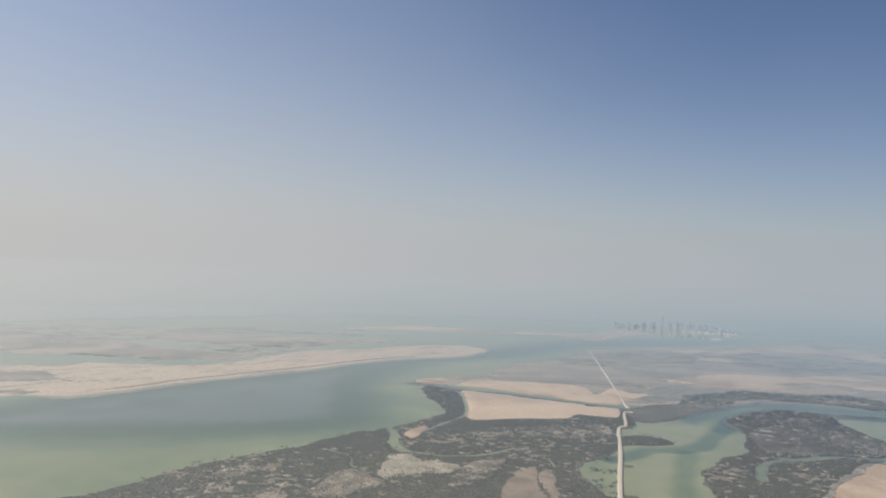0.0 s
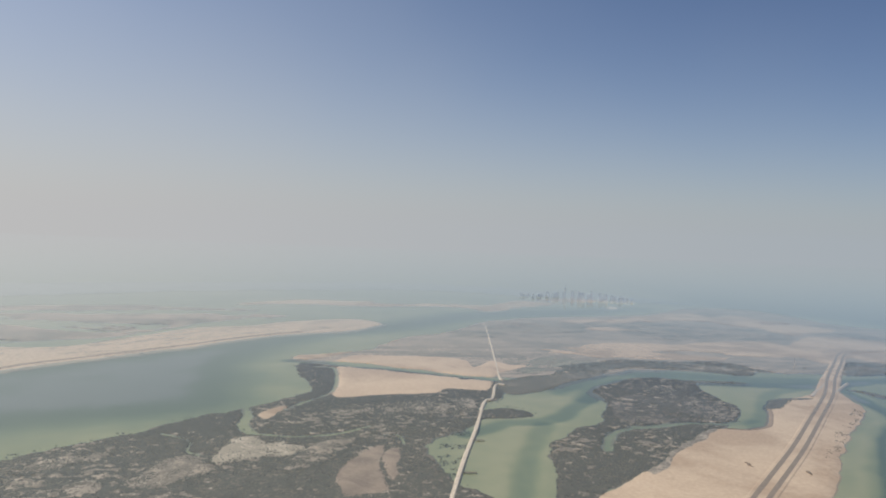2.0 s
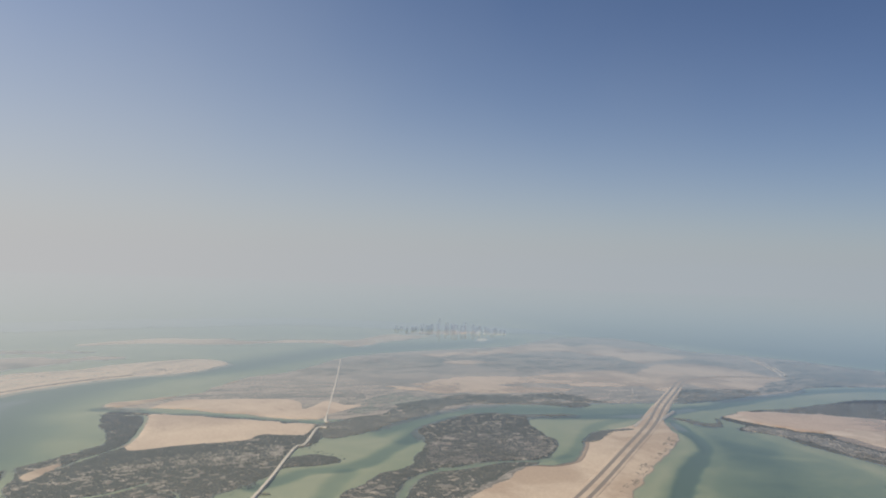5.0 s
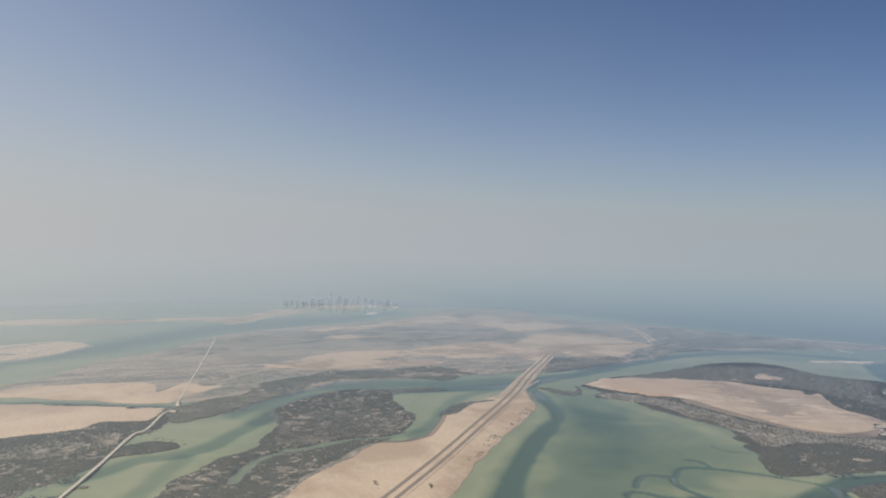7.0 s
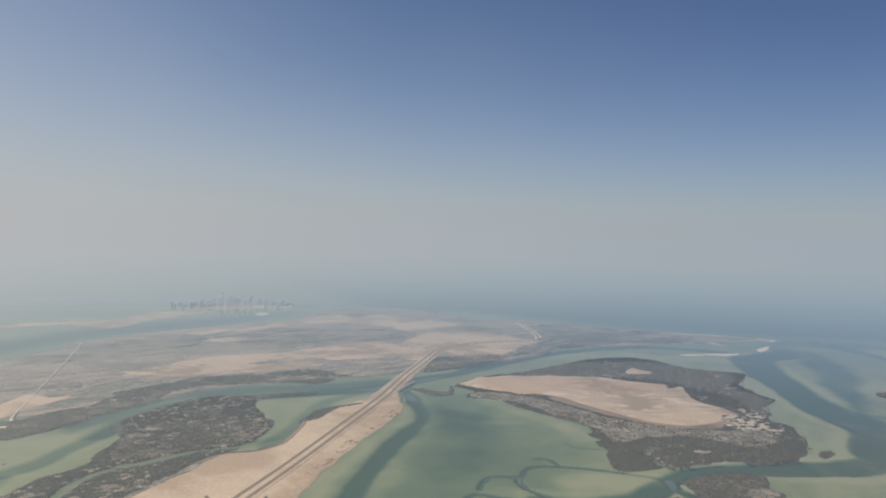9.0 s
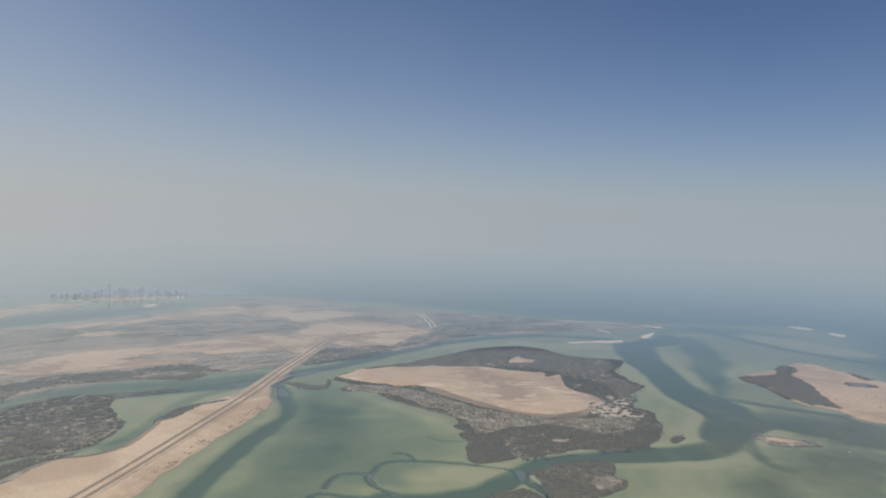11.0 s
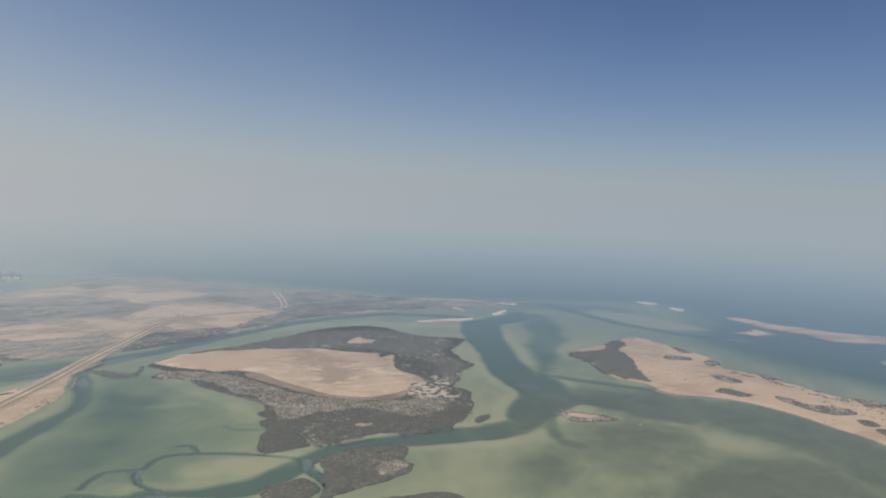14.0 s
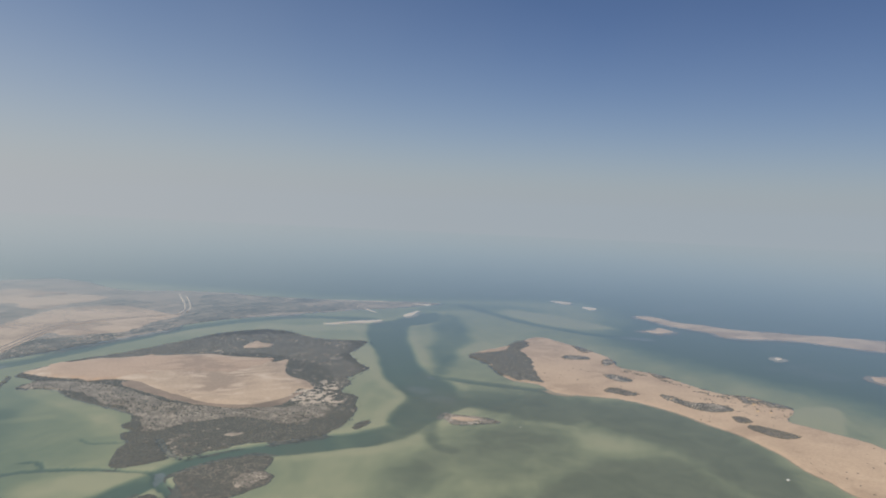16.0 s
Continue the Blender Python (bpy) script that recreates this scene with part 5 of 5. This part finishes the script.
# ---- far city ----
def tower(x, y, w, d, h, crown, glassy):
    """A far high-rise: podium, shaft and roof block."""
    ob = empty("apartment_tower", x, y, 0.0)
    bm = bmesh.new()
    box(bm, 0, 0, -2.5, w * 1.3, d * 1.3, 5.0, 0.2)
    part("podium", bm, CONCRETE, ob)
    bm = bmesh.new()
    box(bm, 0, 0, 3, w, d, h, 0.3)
    part("shaft", bm, HAZED_CLADDING, ob)
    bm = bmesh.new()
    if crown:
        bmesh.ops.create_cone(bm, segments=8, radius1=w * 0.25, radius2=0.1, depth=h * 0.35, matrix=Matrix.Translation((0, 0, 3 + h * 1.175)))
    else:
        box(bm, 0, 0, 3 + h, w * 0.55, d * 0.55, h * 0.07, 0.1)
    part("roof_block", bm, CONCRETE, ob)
    return thing(ob, "pale hazy high-rise tower in the far city", "tower", "far city towers")


city = random.Random(12)
for k in range(34):
    along = k / 33
    x, y = -165 + 300 * along + city.uniform(-7, 7), 1780 + city.uniform(-12, 60)
    h = (5 + 13 * math.exp(-((along - 0.55) / 0.25) ** 2)) * city.uniform(0.6, 1.15)
    tower(x, y, city.uniform(5, 11), city.uniform(4, 9), 25 if k == 14 else h, k == 14, k % 3 == 0)

def block(x, y, w, d, h):
    """A low white building with a flat parapet roof."""
    ob = empty("low_building", x, y, 0.0)
    bm = bmesh.new()
    box(bm, 0, 0, -1.0, w, d, h + 1.0, 0.1)
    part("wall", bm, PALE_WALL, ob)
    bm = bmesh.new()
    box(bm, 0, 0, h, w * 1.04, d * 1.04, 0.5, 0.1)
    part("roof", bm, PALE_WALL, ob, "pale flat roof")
    return thing(ob, "low white waterfront building in the far city", "building", "waterfront buildings")


for k in range(11):
    block(5 + 12 * k + city.uniform(-4, 4), 1752 + city.uniform(-6, 6), city.uniform(5, 11), 5, city.uniform(1.6, 3.6))


# ---- small things ----
def log_pile(x, y, turn, count, seed):
    """Driftwood washed up in a long heap."""
    rng = random.Random(seed)
    ob = empty("driftwood_pile", x, y, float(spit.height(np.array([x]), np.array([y]))[0]))
    for k in range(count):
        bm = bmesh.new()
        bmesh.ops.create_cone(bm, cap_ends=True, segments=7, radius1=rng.uniform(0.25, 0.5), radius2=rng.uniform(0.15, 0.3), depth=rng.uniform(3, 6))
        bmesh.ops.transform(bm, verts=bm.verts, matrix=pose(rng.uniform(-0.8, 0.8), rng.uniform(-4, 4), 0.25 + 0.25 * (k % 2), 90, 0, turn + rng.uniform(-25, 25)))
        part("log", bm, TIMBER, ob)
    return thing(ob, "grey-brown driftwood heap on bare sand", "driftwood", "driftwood heaps")


log_pile(3, 512, 30, 9, 1)
log_pile(45, 502, 10, 7, 2)


def boat(x, y, turn, length):
    """A small open motor boat on the water."""
    ob = empty("motor_boat", x, y, 0.0)
    ob.rotation_euler = (0, 0, radians(turn))
    bm = bmesh.new()
    rings = []
    for s, half, low in ((-0.5, 0.16, -0.1), (-0.2, 0.19, -0.12), (0.15, 0.17, -0.11), (0.38, 0.10, -0.06), (0.5, 0.015, 0.02)):
        rings.append([bm.verts.new((s * length, w * length, z * length)) for w, z in ((-half, 0.14), (-half * 0.7, low), (half * 0.7, low), (half, 0.14))])
    for a, b in zip(rings, rings[1:]):
        for k in range(3):
            bm.faces.new((a[k], a[k + 1], b[k + 1], b[k]))
        bm.faces.new((a[3], a[0], b[0], b[3]))
    bm.faces.new(rings[0])
    bmesh.ops.recalc_face_normals(bm, faces=bm.faces)
    part("hull", bm, WHITE, ob)
    bm = bmesh.new()
    box(bm, -0.05 * length, 0, 0.13 * length, 0.25 * length, 0.2 * length, 0.14 * length, 0.05)
    part("cabin", bm, WHITE, ob)
    return thing(ob, "small white motor boat on shallow water", "boat", "motor boats")


boat(817, 208, 150, 3.0)
boat(703, 419, 20, 1.9)


def hut(x, y, turn, w, d):
    """A low beach hut with a pitched roof."""
    ob = empty("beach_hut", x, y, float(east.height(np.array([x]), np.array([y]))[0]) - 0.05)
    ob.rotation_euler = (0, 0, radians(turn))
    bm = bmesh.new()
    box(bm, 0, 0, 0, w, d, 1.3)
    part("wall", bm, GRAVEL, ob)
    bm = bmesh.new()
    v = [bm.verts.new(p) for p in ((-w * 0.55, -d * 0.6, 1.25), (w * 0.55, -d * 0.6, 1.25), (w * 0.55, d * 0.6, 1.25), (-w * 0.55, d * 0.6, 1.25), (-w * 0.55, 0, 2.0), (w * 0.55, 0, 2.0))]
    for f in ((0, 1, 5, 4), (2, 3, 4, 5), (0, 4, 3), (1, 2, 5), (3, 2, 1, 0)):
        bm.faces.new([v[k] for k in f])
    part("roof", bm, TIMBER, ob, "brown thatched roof")
    return thing(ob, "low pale hut with brown roof on sand", "hut", "beach huts")


for x, y, turn in ((1020, 357, 20), (986, 328, 50), (995, 317, 10), (934, 406, 35), (1008, 345, 70)):
    hut(x, y, turn, 3.2, 2.4)


def mast(x, y, height):
    """A slim lattice mast on a concrete foot."""
    ob = empty("radio_mast", x, y, 0.9)
    bm = bmesh.new()
    box(bm, 0, 0, 0, 1.6, 1.6, 0.5, 0.1)
    part("foot", bm, GRAVEL, ob)
    for a in range(3):
        bm = bmesh.new()
        bmesh.ops.create_cone(bm, cap_ends=True, segments=6, radius1=0.12, radius2=0.07, depth=height,
                              matrix=Matrix.Translation((0.45 * math.cos(a * 2.094), 0.45 * math.sin(a * 2.094), 0.4 + height / 2)))
        part("leg", bm, STEEL, ob)
    for k in range(6):
        bm = bmesh.new()
        bmesh.ops.create_cone(bm, segments=3, radius1=0.5, radius2=0.5, depth=0.12, cap_ends=True, matrix=Matrix.Translation((0, 0, 1 + k * (height - 1) / 5.5)))
        part("brace", bm, STEEL, ob)
    return thing(ob, "slim pale steel mast on the marsh", "mast")


mast(227, 980, 9.5)


def jetty(x, y, turn, length):
    """A short stub jetty of planks on piles."""
    ob = empty("jetty", x, y, 0.0)
    ob.rotation_euler = (0, 0, radians(turn))
    for k in range(int(length / 0.8)):
        bm = bmesh.new()
        box(bm, k * 0.8, 0, 0.75, 0.7, 1.8, 0.12)
        part("plank", bm, TIMBER, ob)
    for k in range(3):
        for side in (-0.75, 0.75):
            bm = bmesh.new()
            bmesh.ops.create_cone(bm, cap_ends=True, segments=6, radius1=0.14, radius2=0.14, depth=2.0, matrix=Matrix.Translation((1 + k * (length - 2) / 2, side, -0.2)))
            part("pile", bm, TIMBER, ob)
    return thing(ob, "short brown timber jetty beside the causeway", "jetty", "jetties")


jetty(-222, 525, 5, 11)
jetty(-224, 448, 12, 11)
